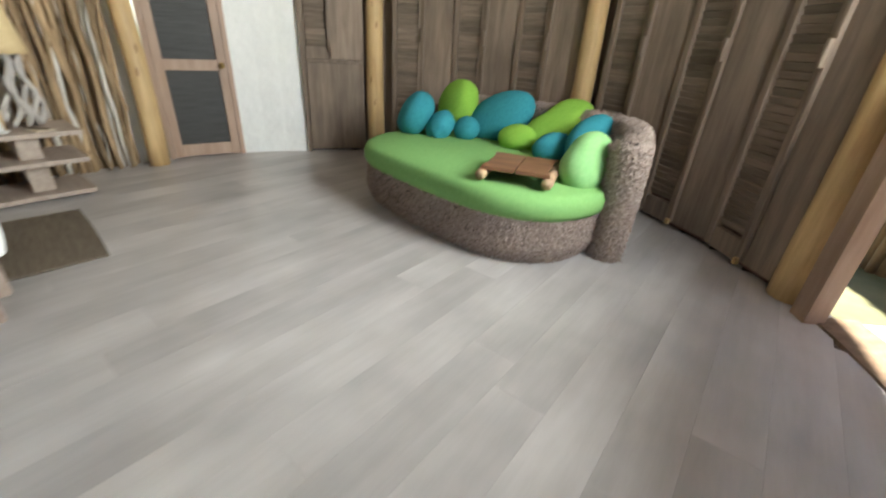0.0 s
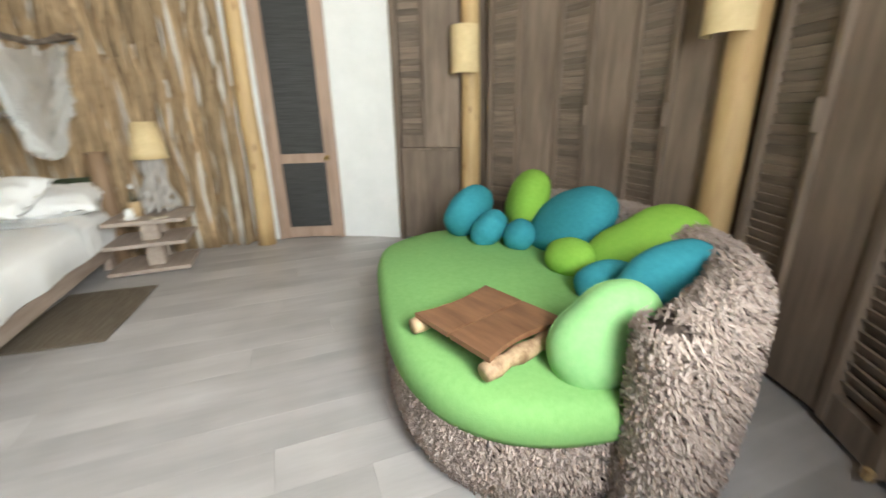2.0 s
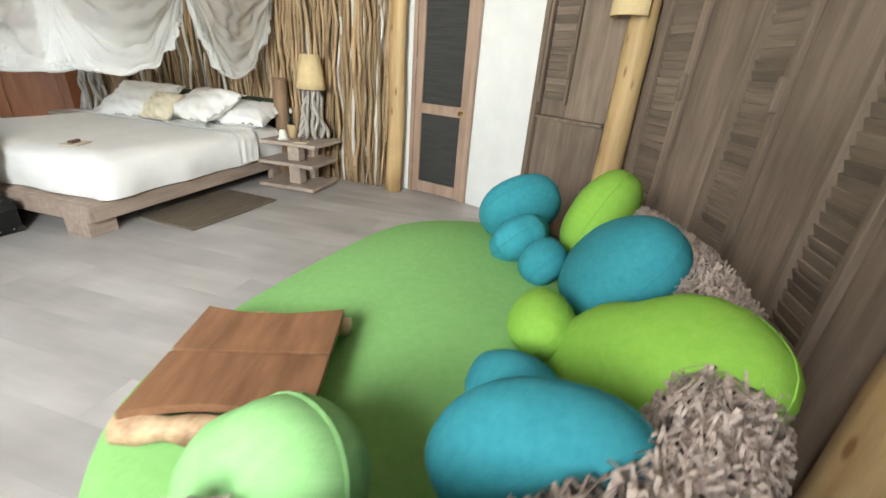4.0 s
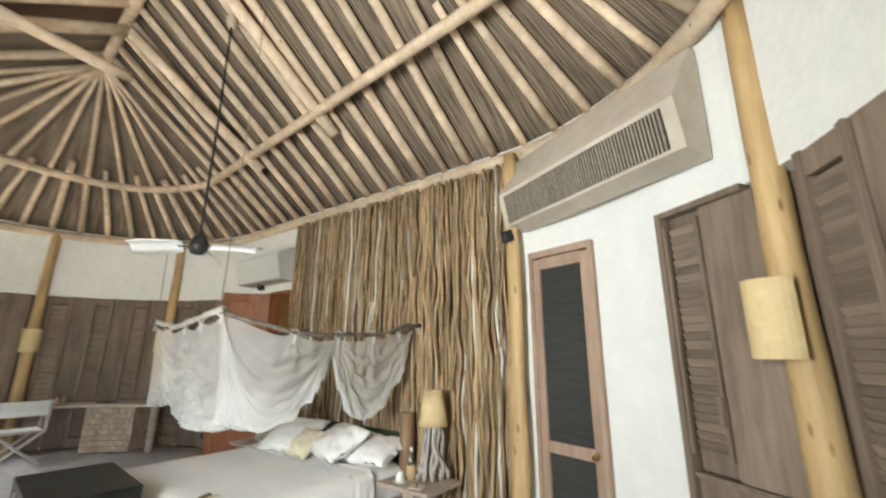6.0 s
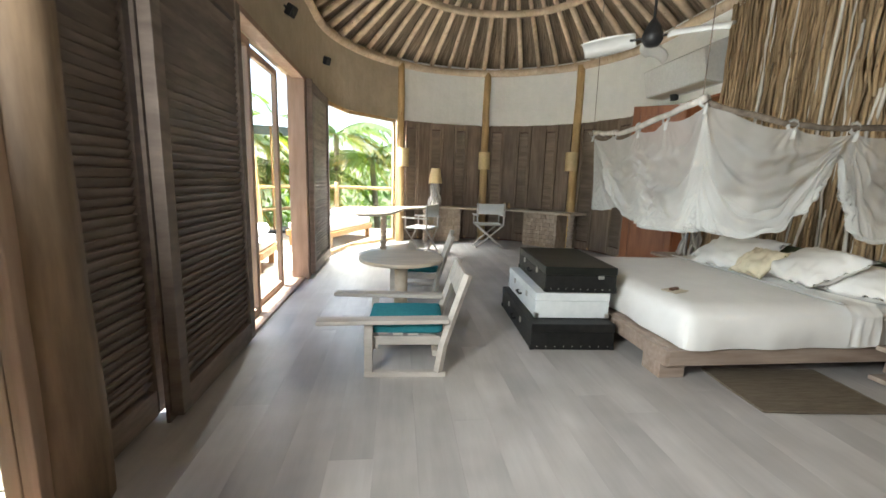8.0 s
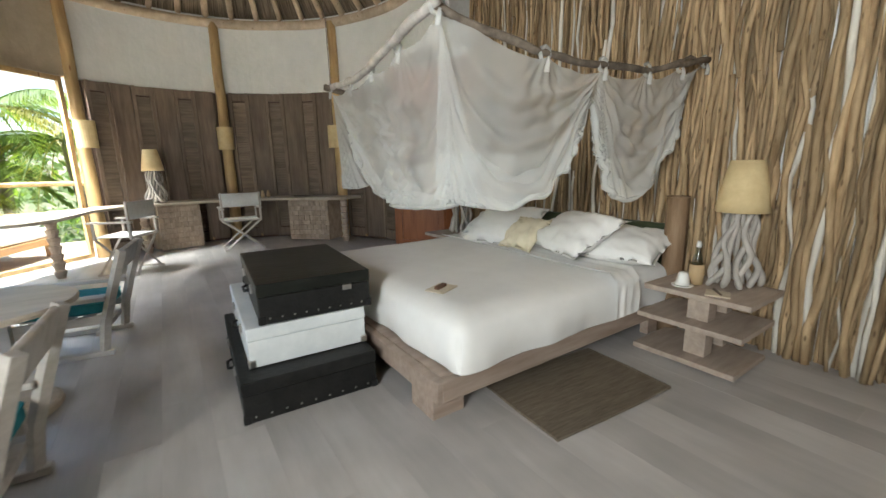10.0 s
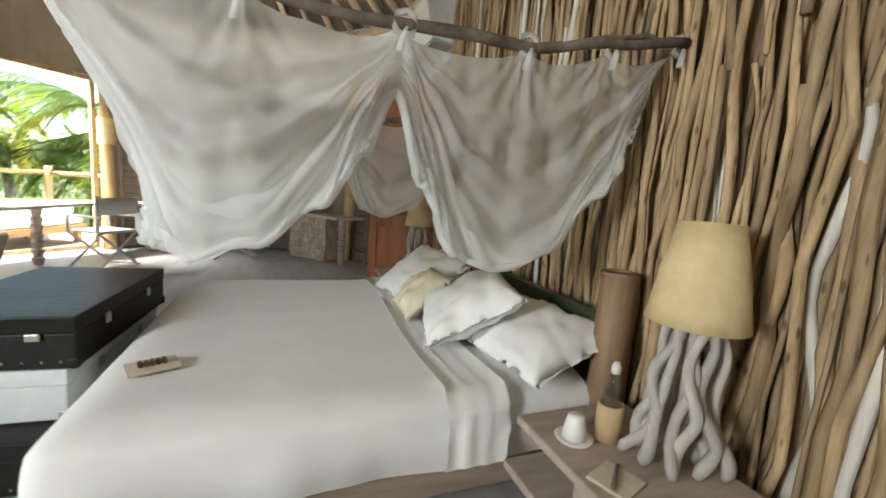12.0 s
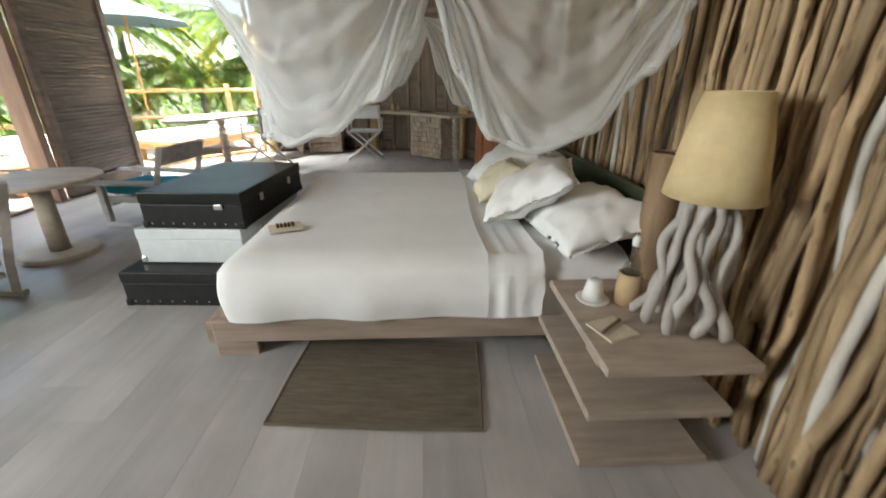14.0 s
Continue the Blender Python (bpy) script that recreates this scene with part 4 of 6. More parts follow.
limb([(-0.03, -1.09, 1.84), (0.3, -1.1, 1.77), (0.62, -1.12, 1.715), (1.09, -1.12, 1.69), (1.5, -1.14, 1.7), (2.0, -1.22, 1.83)], 0.019, "branch", "dark crooked branch")
limb([(-0.03, -1.1, 1.8), (0.14, -1.11, 1.84), (0.3, -1.1, 1.79), (0.46, -1.11, 1.74)], 0.012, "branch", "twisted side twig")
limb([(2.02, -1.18, 1.84), (1.96, -1.7, 1.79), (1.86, -2.4, 1.77), (1.74, -3.16, 1.84)], 0.022, "driftwood", "pale grey branch")
limb([(-0.03, -3.1, 1.84), (0.6, -3.12, 1.74), (1.2, -3.13, 1.72), (1.8, -3.14, 1.84)], 0.024, "branch", "dark crooked branch")
for x, y, z, xt, yt, zt in ((2.0, -1.22, 1.83, 1.95, -1.25, 4.8), (1.75, -3.14, 1.83, 1.8, -3.1, 4.75)):
    part("cord", tube(bmesh.new(), [(x, y, z), (xt, yt, zt)], 0.003, 6), M["branch"], can)


def lerp_list(keys, s):
    for (a, va), (b, vb) in zip(keys, keys[1:]):
        if s <= b:
            f = (s - a) / (b - a)
            f = f * f * (3 - 2 * f)
            return va + (vb - va) * f
    return keys[-1][1]


def net_side(top, bottom, inset, inward, s0, s1, nu, nv, seed, ties, drapes, f0=0.0, off=0.0):
    """Netting hung from the line top(s) down to the height bottom(s), drawn inward below, pleated from tie to tie."""
    bm = bmesh.new()
    g = []
    for i in range(nu + 1):
        s = s0 + (s1 - s0) * i / nu
        p = Vector(top(s))
        zb, ins = bottom(s), inset(s)
        iw = Vector(inward(s))
        lo_ = f0 + (0.14 * noise.noise(Vector((s * 1.7, seed * 3, f0 * 20))) if f0 else 0.0)
        row = []
        for j in range(nv + 1):
            f = lo_ + (1 - lo_) * j / nv
            q = Vector((p.x, p.y, p.z + (zb - p.z) * f)) + iw * ins * math.sin(f * math.pi / 2) ** 1.3
            fan_ = sum(math.sin(17 * math.atan2(s - tie, 0.05 + f * 0.7) + seed) * math.exp(-((s - tie) / 0.2) ** 2) for tie in ties)
            d_ = 0.009 * (0.3 + f) * fan_
            d_ += 0.004 * math.sin(34 * s + 5 * noise.noise(Vector((s * 2, f * 1.5, seed))))
            for a_, b_ in drapes:
                if a_ < s < b_:
                    u = math.sin(math.pi * (s - a_) / (b_ - a_))
                    arc_ = f / (0.1 + u ** 0.8)
                    soft = 3.2 * noise.noise(Vector((s * 1.6, f * 1.4, seed + 2)))
                    d_ += 0.022 * u ** 0.6 * (math.sin(19 * arc_ + soft) + 0.5 * math.sin(43 * arc_ + 2 * soft)) * min(1.0, 3 * f)
            q += iw * (d_ + off) + Vector((0, 0, 0.006 * noise.noise(Vector((s * 9, f * 7, seed)))))
            row.append(bm.verts.new(q))
        g.append(row)
    for a, b in zip(g, g[1:]):
        for j in range(nv):
            bm.faces.new((a[j], b[j], b[j + 1], a[j + 1]))
    return bm, [r[-1].co.copy() for r in g]


def scallop(s, ties, dip):
    for a, b in zip(ties, ties[1:]):
        if a <= s <= b:
            f = (s - a) / (b - a)
            return -dip * 4 * f * (1 - f)
    return 0.0


near_ties = [0.0, 0.3, 0.62, 1.03, 1.45, 1.97]
near_top = [(0.0, 1.8), (0.3, 1.745), (0.62, 1.69), (1.03, 1.665), (1.45, 1.68), (1.97, 1.8)]
near_bot = [(0.0, 1.76), (0.1, 1.5), (0.22, 1.26), (0.42, 1.04), (0.63, 0.97), (0.8, 1.02), (0.93, 1.24), (1.03, 1.52), (1.12, 1.33), (1.24, 1.16), (1.42, 1.04), (1.62, 0.99), (1.97, 1.03)]
foot_top = [(0.0, 1.8), (0.7, 1.755), (1.3, 1.745), (1.95, 1.8)]
foot_bot = [(0.0, 1.03), (0.35, 0.98), (0.8, 0.96), (1.15, 1.02), (1.55, 1.18), (1.78, 1.4), (1.95, 1.72)]


def side(name_top, name_bot, inset, inward, s0, s1, nu, seed, place, ties, dip, label, drapes):
    line = lambda s: place(s, lerp_list(name_top, s) + scallop(s, ties, dip))
    bm, hem = net_side(line, lambda s: lerp_list(name_bot, s), inset, inward, s0, s1, nu, 48, seed, ties, drapes)
    part("net", bm, M["net"], can, label, True)
    for f0, off in ((0.66, 0.03), (0.88, -0.012)):
        bm, _ = net_side(line, lambda s: lerp_list(name_bot, s), inset, inward, s0, s1, nu, 22, seed + 7 * f0, ties, drapes, f0, off)
        part("net_fold", bm, M["net"], can, "doubled swag of netting", True)
    rr = [0.009 + 0.007 * (0.5 + noise.noise(Vector((i * 0.05, seed, 1)))) for i in range(len(hem))]
    part("hem", tube(bmesh.new(), hem, rr, 8, True, 1.6), M["net"], can, "rolled lower edge", True)


corner_in = lambda s: 0.06 + 0.3 * max(0, (s - 1.45) / 0.52) ** 1.4
side(near_top, near_bot, corner_in, lambda s: (-0.55 * max(0, (s - 1.4) / 0.57), -1, 0), 0.0, 1.97, 230, 1.0,
     lambda s, z: (s, -1.12 - 0.1 * max(0, (s - 1.45) / 0.52) ** 2, z), near_ties, 0.035, "sheer white netting", ((0.0, 1.03), (1.03, 1.97)))
side(foot_top, foot_bot, lambda s: 0.12 + 0.22 * max(0, 1 - s / 0.5) ** 1.4, lambda s: (-1, -0.55 * max(0, 1 - s / 0.55), 0), 0.0, 1.95, 230, 5.0,
     lambda s, z: (1.98 - 0.115 * s, -1.2 - s, z), [0.0, 0.45, 0.9, 1.4, 1.95], 0.04, "sheer white netting", ((0.0, 1.1), (0.5, 1.95)))
side([(a, b) for a, b in near_top], [(a, b + 0.04) for a, b in near_bot], lambda s: 0.08, lambda s: (0, 1, 0), 0.0, 1.74, 160, 9.0,
     lambda s, z: (s, -3.13, z + 0.04), [0.0, 0.35, 0.75, 1.15, 1.74], 0.035, "sheer white netting", ((0.0, 1.03), (1.03, 1.74)))
# cotton ties
for x, y, z in ((0.0, -1.1, 1.84), (0.3, -1.1, 1.78), (0.62, -1.12, 1.73), (1.03, -1.12, 1.71), (1.45, -1.13, 1.71), (1.99, -1.21, 1.84), (1.93, -1.66, 1.8), (1.87, -2.1, 1.79), (1.8, -2.6, 1.79), (1.75, -3.15, 1.85)):
    bm = bmesh.new()
    ring_tube(bm, [Vector((x + 0.034 * math.cos(t_ * 0.785), y, z - 0.015 + 0.034 * math.sin(t_ * 0.785))) if y > -1.3 else Vector((x, y + 0.034 * math.cos(t_ * 0.785), z - 0.015 + 0.034 * math.sin(t_ * 0.785))) for t_ in range(8)], 0.01, 6)
    tube(bm, [(x, y + 0.02, z - 0.03), (x + 0.012, y + 0.03, z - 0.06), (x + 0.02, y + 0.03, z - 0.1)], [0.006, 0.012, 0.014], 6, True, 0.4)
    part("tie", bm, M["net"], can, "knotted end of netting", True)

# ---------- nightstands and their things ----------
def nightstand(y0, y1, label):
    c = thing("nightstand", pose(0, 0, 0), label, "nightstand", "nightstands beside the bed")
    ym, yw = (y0 + y1) / 2, y1 - y0
    for x0, x1, z, dy in ((0.06, 0.538, 0.435, 0), (0.1, 0.565, 0.255, -0.015), (0.12, 0.56, 0.035, -0.03)):
        part("shelf_board", cube(((x0 + x1) / 2, ym + dy, z), (x1 - x0, yw, 0.032), 0, 0.004), M["grey_wood"], c)
    for z0, z1 in ((0.051, 0.239), (0.271, 0.419)):
        part("block", cube((0.4, ym, (z0 + z1) / 2), (0.1, 0.12, z1 - z0), 0, 0.004), M["grey_wood"], c)
        part("block", cube((0.16, ym, (z0 + z1) / 2), (0.08, 0.12, z1 - z0), 0, 0.004), M["grey_wood"], c)
    return c


nightstand(-1.08, -0.5, "three-tier nightstand of bleached grey boards on blocks")
nightstand(-3.72, -3.2, "three-tier nightstand of bleached grey boards on blocks")


def drift_lamp(c, s, seed, label):
    lp = thing("table_lamp", pose(*c) @ Matrix.Scale(s, 4), label, "table lamp", "driftwood lamps")
    rng = random.Random(seed)
    for k in range(13):
        a = 2 * math.pi * k / 13 + rng.uniform(-0.2, 0.2)
        r0, r1 = rng.uniform(0.085, 0.13), rng.uniform(0.04, 0.085)
        tw = rng.uniform(-0.55, 0.55)
        pts, rr = [], []
        for j in range(19):
            f = j / 18
            rad = r0 + (r1 - r0) * f + 0.024 * math.sin(9 * f + 1.7 * k) * (1 - f * 0.5)
            b = a + tw * f + 0.19 * math.sin(9.5 * f + 2 * k)
            pts.append((rad * math.cos(b), rad * math.sin(b), 0.012 + 0.44 * f))
            rr.append((0.0195 - 0.006 * f) * (1 + 0.25 * noise.noise(Vector((k * 3, f * 5, seed)))))
        rr[0] *= 0.6
        part("root", tube(bmesh.new(), pts, rr, 9), M["driftwood"], lp, "", True)
    part("stem", tube(bmesh.new(), [(0, 0, 0.05), (0, 0, 0.62)], 0.012, 8), M["driftwood"], lp, "", True)
    bm = bmesh.new()
    prof = [(0.138, 0.455), (0.126, 0.53), (0.112, 0.62), (0.085, 0.75)]
    rings = []
    for off in (0.0, -0.004):
        for r_, z_ in (prof if off == 0 else prof[::-1]):
            rings.append([bm.verts.new(((r_ + off) * math.cos(2 * math.pi * q / 32), (r_ + off) * math.sin(2 * math.pi * q / 32), z_)) for q in range(32)])
    for a, b in zip(rings, rings[1:] + rings[:1]):
        for q in range(32):
            bm.faces.new((a[q], a[(q + 1) % 32], b[(q + 1) % 32], b[q]))
    part("shade", bm, M["shade"], lp, "tapered parchment shade", True)
    part("bulb", lathe(bmesh.new(), [(0.01, 0.6), (0.03, 0.64), (0.03, 0.67), (0.012, 0.7)], 14), M["ceramic"], lp, "unlit white bulb", True)
    return lp


drift_lamp((0.2, -0.72, 0.451), 1.0, 3, "driftwood-root lamp with a parchment shade, unlit, on the nightstand")
drift_lamp((0.2, -3.45, 0.451), 1.0, 8, "driftwood-root lamp with a parchment shade, unlit, on the nightstand")
cup = thing("cup_and_saucer", pose(0.43, -0.9, 0.451), "white conical ceramic cup upturned on a saucer on the nightstand", "cup")
part("saucer", lathe(bmesh.new(), [(0.03, 0.0), (0.055, 0.004), (0.062, 0.012), (0.058, 0.013), (0.03, 0.007)], 28), M["ceramic"], cup, "", True)
part("cup", lathe(bmesh.new(), [(0.04, 0.012), (0.036, 0.04), (0.027, 0.085), (0.022, 0.09)], 28), M["ceramic"], cup, "", True)
bt = thing("water_bottle", pose(0.31, -0.88, 0.451), "small clear glass bottle in a pale wooden cup", "bottle")
part("holder", lathe(bmesh.new(), [(0.04, 0.0), (0.043, 0.06), (0.042, 0.125), (0.038, 0.127), (0.036, 0.02)], 24), M["cork"], bt, "pale wooden cup", True)
part("bottle", lathe(bmesh.new(), [(0.03, 0.02), (0.031, 0.13), (0.026, 0.17), (0.013, 0.2), (0.013, 0.235)], 20), M["bottle"], bt, "clear glass", True)
part("cap", lathe(bmesh.new(), [(0.015, 0.232), (0.015, 0.255), (0.008, 0.27)], 16), M["ceramic"], bt, "", True)
nt_ = thing("notepad", pose(0.44, -0.7, 0.451, 0, 0, 20), "square of cream note paper with a pen on the nightstand", "notepad")
part("paper_pad", cube((0, 0, 0.004), (0.12, 0.12, 0.008), 0, 0.002), M["paper"], nt_)
solo("pen", tube(bmesh.new(), [(0, -0.06, 0), (0, 0.05, 0), (0, 0.065, 0)], [0.006, 0.006, 0.003], 8), M["shutter"], "slim dark wooden pen lying on the notepad", "pen", pose(0.445, -0.7, 0.467, 0, 0, -50), smooth=True)

mt_ = thing("floor_mat", pose(1.25, -1.02, 0.0, 0, 0, -4.5), "brown woven bedside mat with a bound edge", "mat")
part("weave", cube((0, 0, 0.006), (0.84, 0.56, 0.012), 0, 0.004), M["mat"], mt_)
bm = bmesh.new()
ring_tube(bm, [Vector((sx * (0.42 if sy == 0 else 0.414), sy * (0.28 if abs(sx) < 1 else 0.274), 0.008)) for sx, sy in ((-1, -1), (-0.33, -1), (0.33, -1), (1, -1), (1, 0), (1, 1), (0.33, 1), (-0.33, 1), (-1, 1), (-1, 0))], 0.008, 6)
part("edging", bm, M["mat"], mt_)

# ---------- trunks at the foot of the bed ----------
def trunk(x0, x1, y0, y1, z0, z1, mt, top, label, rz=0.0):
    t = thing("trunk", pose((x0 + x1) / 2, (y0 + y1) / 2, z0, 0, 0, rz), label, "trunk", "stacked trunks")
    sx, sy, sz = x1 - x0, y1 - y0, z1 - z0
    body = part("body", cube((0, 0, sz * 0.34), (sx, sy, sz * 0.68 - 0.002), 0, 0.006), M[mt], t)
    lid = part("lid", cube((0, 0, sz * 0.84), (sx + 0.006, sy + 0.006, sz * 0.32 - 0.002), 0, 0.006), M[top], t, "scuffed lid")
    for ax in (-1, 1):
        for ay in (-1, 1):
            part("corner_guard", cube((ax * (sx / 2 - 0.012), ay * (sy / 2 - 0.012), 0.022), (0.036, 0.036, 0.042), 0, 0.006), M["black_case" if mt != "white_case" else "steel"], body)
    hd = bmesh.new()
    tube(hd, [(sx / 2 + 0.004, -0.06, sz * 0.4), (sx / 2 + 0.03, -0.05, sz * 0.38), (sx / 2 + 0.03, 0.05, sz * 0.38), (sx / 2 + 0.004, 0.06, sz * 0.4)], 0.008, 8)
    part("handle", hd, M["black_case"], body, "", True)
    if top == "case_top":
        part("latch", cube((-sx / 2 + 0.13, sy / 2 + 0.006, sz * 0.62), (0.05, 0.012, 0.03), 0, 0.004), M["steel"], lid, "nickel latch")
    for yy in (-0.22, 0.22):
        part("latch", cube((-sx / 2 - 0.006, yy, sz * 0.62), (0.012, 0.035, 0.045), 0, 0.004), M["steel"], lid, "nickel latch")
        part("latch", cube((sx / 2 + 0.006, yy, sz * 0.62), (0.012, 0.035, 0.045), 0, 0.004), M["steel"], lid, "nickel latch")
    if mt != "white_case":
        for k in range(9):
            part("rivet", lathe(bmesh.new(), [(0.005, 0), (0.004, 0.003)], 8), M["steel"], body, "", False, Matrix.Translation((-sx / 2 + 0.05 + k * (sx - 0.1) / 8, sy / 2, 0.03)) @ Matrix.Rotation(radians(-90), 4, "X"))
    return t


trunk(2.1, 2.77, -2.82, -1.7, 0.0, 0.215, "black_case", "black_case", "black scuffed leather travelling trunk on the floor", -3)
trunk(2.1, 2.71, -2.8, -1.83, 0.218, 0.43, "white_case", "white_case", "white painted travelling trunk between two black ones", -3)
trunk(2.055, 2.635, -2.755, -1.825, 0.433, 0.645, "black_case", "case_top", "black scuffed leather travelling trunk with metal latches on top", -4)

# ---------- round sofa ----------
sofa = thing("sofa", pose(0, 0, 0), "egg-shaped sofa clad in grass fringe with lime green seat", "sofa")
seat = curve_round([(1.68, 1.2, 0), (1.92, 0.84, 0), (2.55, 0.68, 0), (3.15, 0.64, 0), (3.5, 0.83, 0), (3.62, 1.25, 0), (3.46, 1.68, 0), (3.0, 1.95, 0), (2.45, 2.0, 0), (1.98, 1.85, 0), (1.73, 1.55, 0)], 8)
cen = Vector((2.66, 1.33, 0))


def scaled(c, f):
    return [cen + (p - cen) * f for p in c]


def loft(outline, levels, cap_top=True):
    bm = bmesh.new()
    rings = [[bm.verts.new((q.x, q.y, z)) for q in scaled(outline, f)] for f, z in levels]
    n = len(outline)
    for a, b in zip(rings, rings[1:]):
        for k in range(n):
            bm.faces.new((a[k], a[(k + 1) % n], b[(k + 1) % n], b[k]))
    bm.faces.new(rings[0][::-1])
    if cap_top:
        c = bm.verts.new((cen.x, cen.y, levels[-1][1] + 0.004))
        for k in range(n):
            bm.faces.new((rings[-1][k], rings[-1][(k + 1) % n], c))
    return bm


# base and backrest carry the shade between grass strands in their dark colour
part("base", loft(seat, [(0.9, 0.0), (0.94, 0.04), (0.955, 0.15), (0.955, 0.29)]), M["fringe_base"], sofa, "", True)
part("seat_cushion", loft(seat, [(0.93, 0.275), (0.985, 0.285), (1.005, 0.32), (1.005, 0.37), (0.985, 0.41), (0.94, 0.428), (0.7, 0.436), (0.35, 0.44)]), M["green"], sofa, "taut lime green seat cushion", True)
i0 = min(range(len(seat)), key=lambda i: (seat[i] - Vector((3.62, 1.27, 0))).length)
i1 = min(range(len(seat)), key=lambda i: (seat[i] - Vector((1.9, 1.8, 0))).length)
arc = [cen + (p - cen) * 1.04 for p in seat[i0:i1 + 1]]


def back_prof(f):
    """Height of the backrest along its length: it falls to both ends."""
    e = min(f, 1 - f)
    return 0.75 - 0.06 * max(0.0, 1 - e / 0.16) ** 2 - 0.05 * f


bm = bmesh.new()
rings = []
ends = [(arc[0] + (arc[0] - arc[1]).normalized() * 0.09, 0.25), (arc[0] + (arc[0] - arc[1]).normalized() * 0.07, 0.7)]
tail = [(arc[-1] + (arc[-1] - arc[-2]).normalized() * 0.07, 0.7), (arc[-1] + (arc[-1] - arc[-2]).normalized() * 0.09, 0.25)]
stations = ends + [(p, 1.0) for p in arc] + tail
for i, (p, fat) in enumerate(stations):
    f = min(max((i - 2) / (len(arc) - 1), 0), 1)
    h = back_prof(f) - 0.05 * (1 - fat)
    o = (p - cen).normalized()
    sec = [(-0.07, 0.0), (-0.09, 0.4), (-0.085, h - 0.08), (-0.05, h - 0.015), (0.01, h), (0.06, h - 0.02), (0.085, h - 0.1), (0.088, 0.35), (0.07, 0.0)]
    rings.append([bm.verts.new(p + o * s_ * fat + Vector((0, 0, z_))) for s_, z_ in sec])
for a, b in zip(rings, rings[1:]):
    for k in range(len(a) - 1):
        bm.faces.new((a[k], b[k], b[k + 1], a[k + 1]))
bm.faces.new(rings[0])
bm.faces.new(rings[-1][::-1])
bmesh.ops.recalc_face_normals(bm, faces=bm.faces[:])
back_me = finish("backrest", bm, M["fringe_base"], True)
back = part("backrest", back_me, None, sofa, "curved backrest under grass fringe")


def tufts(count, sampler, seed, size=(0.04, 0.09)):
    """Short curled strands of grass standing off a surface."""
    rng = random.Random(seed)
    bm = bmesh.new()
    for _ in range(count):
        p, n_ = sampler(rng)
        t1 = n_.cross(Vector((0, 0, 1)))
        t1 = t1.normalized() if t1.length > 0.01 else Vector((1, 0, 0))
        t2 = n_.cross(t1)
        a = rng.uniform(0, 6.28)
        d = t1 * math.cos(a) + t2 * math.sin(a)
        L_ = rng.uniform(*size)
        w_ = d.cross(n_) * rng.uniform(0.002, 0.0036)
        p0, p1, p2 = p - d * L_ * 0.5, p + n_ * rng.uniform(0.012, 0.034) + d.cross(n_) * rng.uniform(-0.012, 0.012), p + d * L_ * 0.5 + n_ * rng.uniform(-0.004, 0.014)
        v = [bm.verts.new(q) for q in (p0 - w_, p0 + w_, p1 + w_, p1 - w_, p2 + w_ * 0.5, p2 - w_ * 0.5)]
        bm.faces.new((v[0], v[1], v[2], v[3]))
        bm.faces.new((v[3], v[2], v[4], v[5]))
    return bm


def base_sample(rng):
    i = rng.randrange(len(seat))
    p = seat[i] + (seat[(i + 1) % len(seat)] - seat[i]) * rng.random()
    o = (p - cen).normalized()
    z = rng.uniform(0.0, 0.29)
    fz = 0.955 if z > 0.1 else 0.905 + 0.5 * z
    q = cen + (p - cen) * fz
    return q + Vector((0, 0, z)) + o * 0.002, o


def back_sample(rng):
    f = rng.random() * (len(arc) - 1.001)
    i = int(f)
    p = arc[i] + (arc[i + 1] - arc[i]) * (f - i)
    o = (p - cen).normalized()
    h = back_prof(f / (len(arc) - 1))
    sec = [(-0.09, 0.4), (-0.085, h - 0.08), (-0.05, h - 0.015), (0.01, h), (0.06, h - 0.02), (0.085, h - 0.1), (0.088, 0.35), (0.07, 0.0)]
    k = rng.choices(range(7), (3, 1.2, 1, 1, 1.2, 3, 4))[0]
    u = rng.random()
    (s0_, z0_), (s1_, z1_) = sec[k], sec[k + 1]
    tdir = o * (s1_ - s0_) + Vector((0, 0, z1_ - z0_))
    side_ = o.cross(Vector((0, 0, 1)))
    nn = side_.cross(tdir).normalized()
    q = p + o * (s0_ + (s1_ - s0_) * u) + Vector((0, 0, z0_ + (z1_ - z0_) * u))
    if nn.dot(q - (p + Vector((0, 0, 0.4)))) < 0:
        nn = -nn
    return q + nn * 0.002, nn


def end_sample(rng):
    p = arc[0]
    o = (p - cen).normalized()
    tang = (arc[0] - arc[1]).normalized()
    u = rng.uniform(-1, 1)
    nn = (tang * (1.05 - abs(u)) + o * u * 0.7).normalized()
    return p + o * u * 0.098 + Vector((0, 0, rng.uniform(0, 0.68))) + tang * 0.092 * math.sqrt(max(1 - u * u, 0.02)), nn


tagged(part("base_fringe", tufts(13500, base_sample, 1), M["fringe"], sofa, "shaggy grey-brown grass fringe"), kind="stuff")
tagged(part("back_fringe", tufts(17000, back_sample, 2), M["fringe"], sofa, "shaggy grey-brown grass fringe"), kind="stuff")
tagged(part("end_fringe", tufts(3200, end_sample, 3), M["fringe"], sofa), kind="stuff")


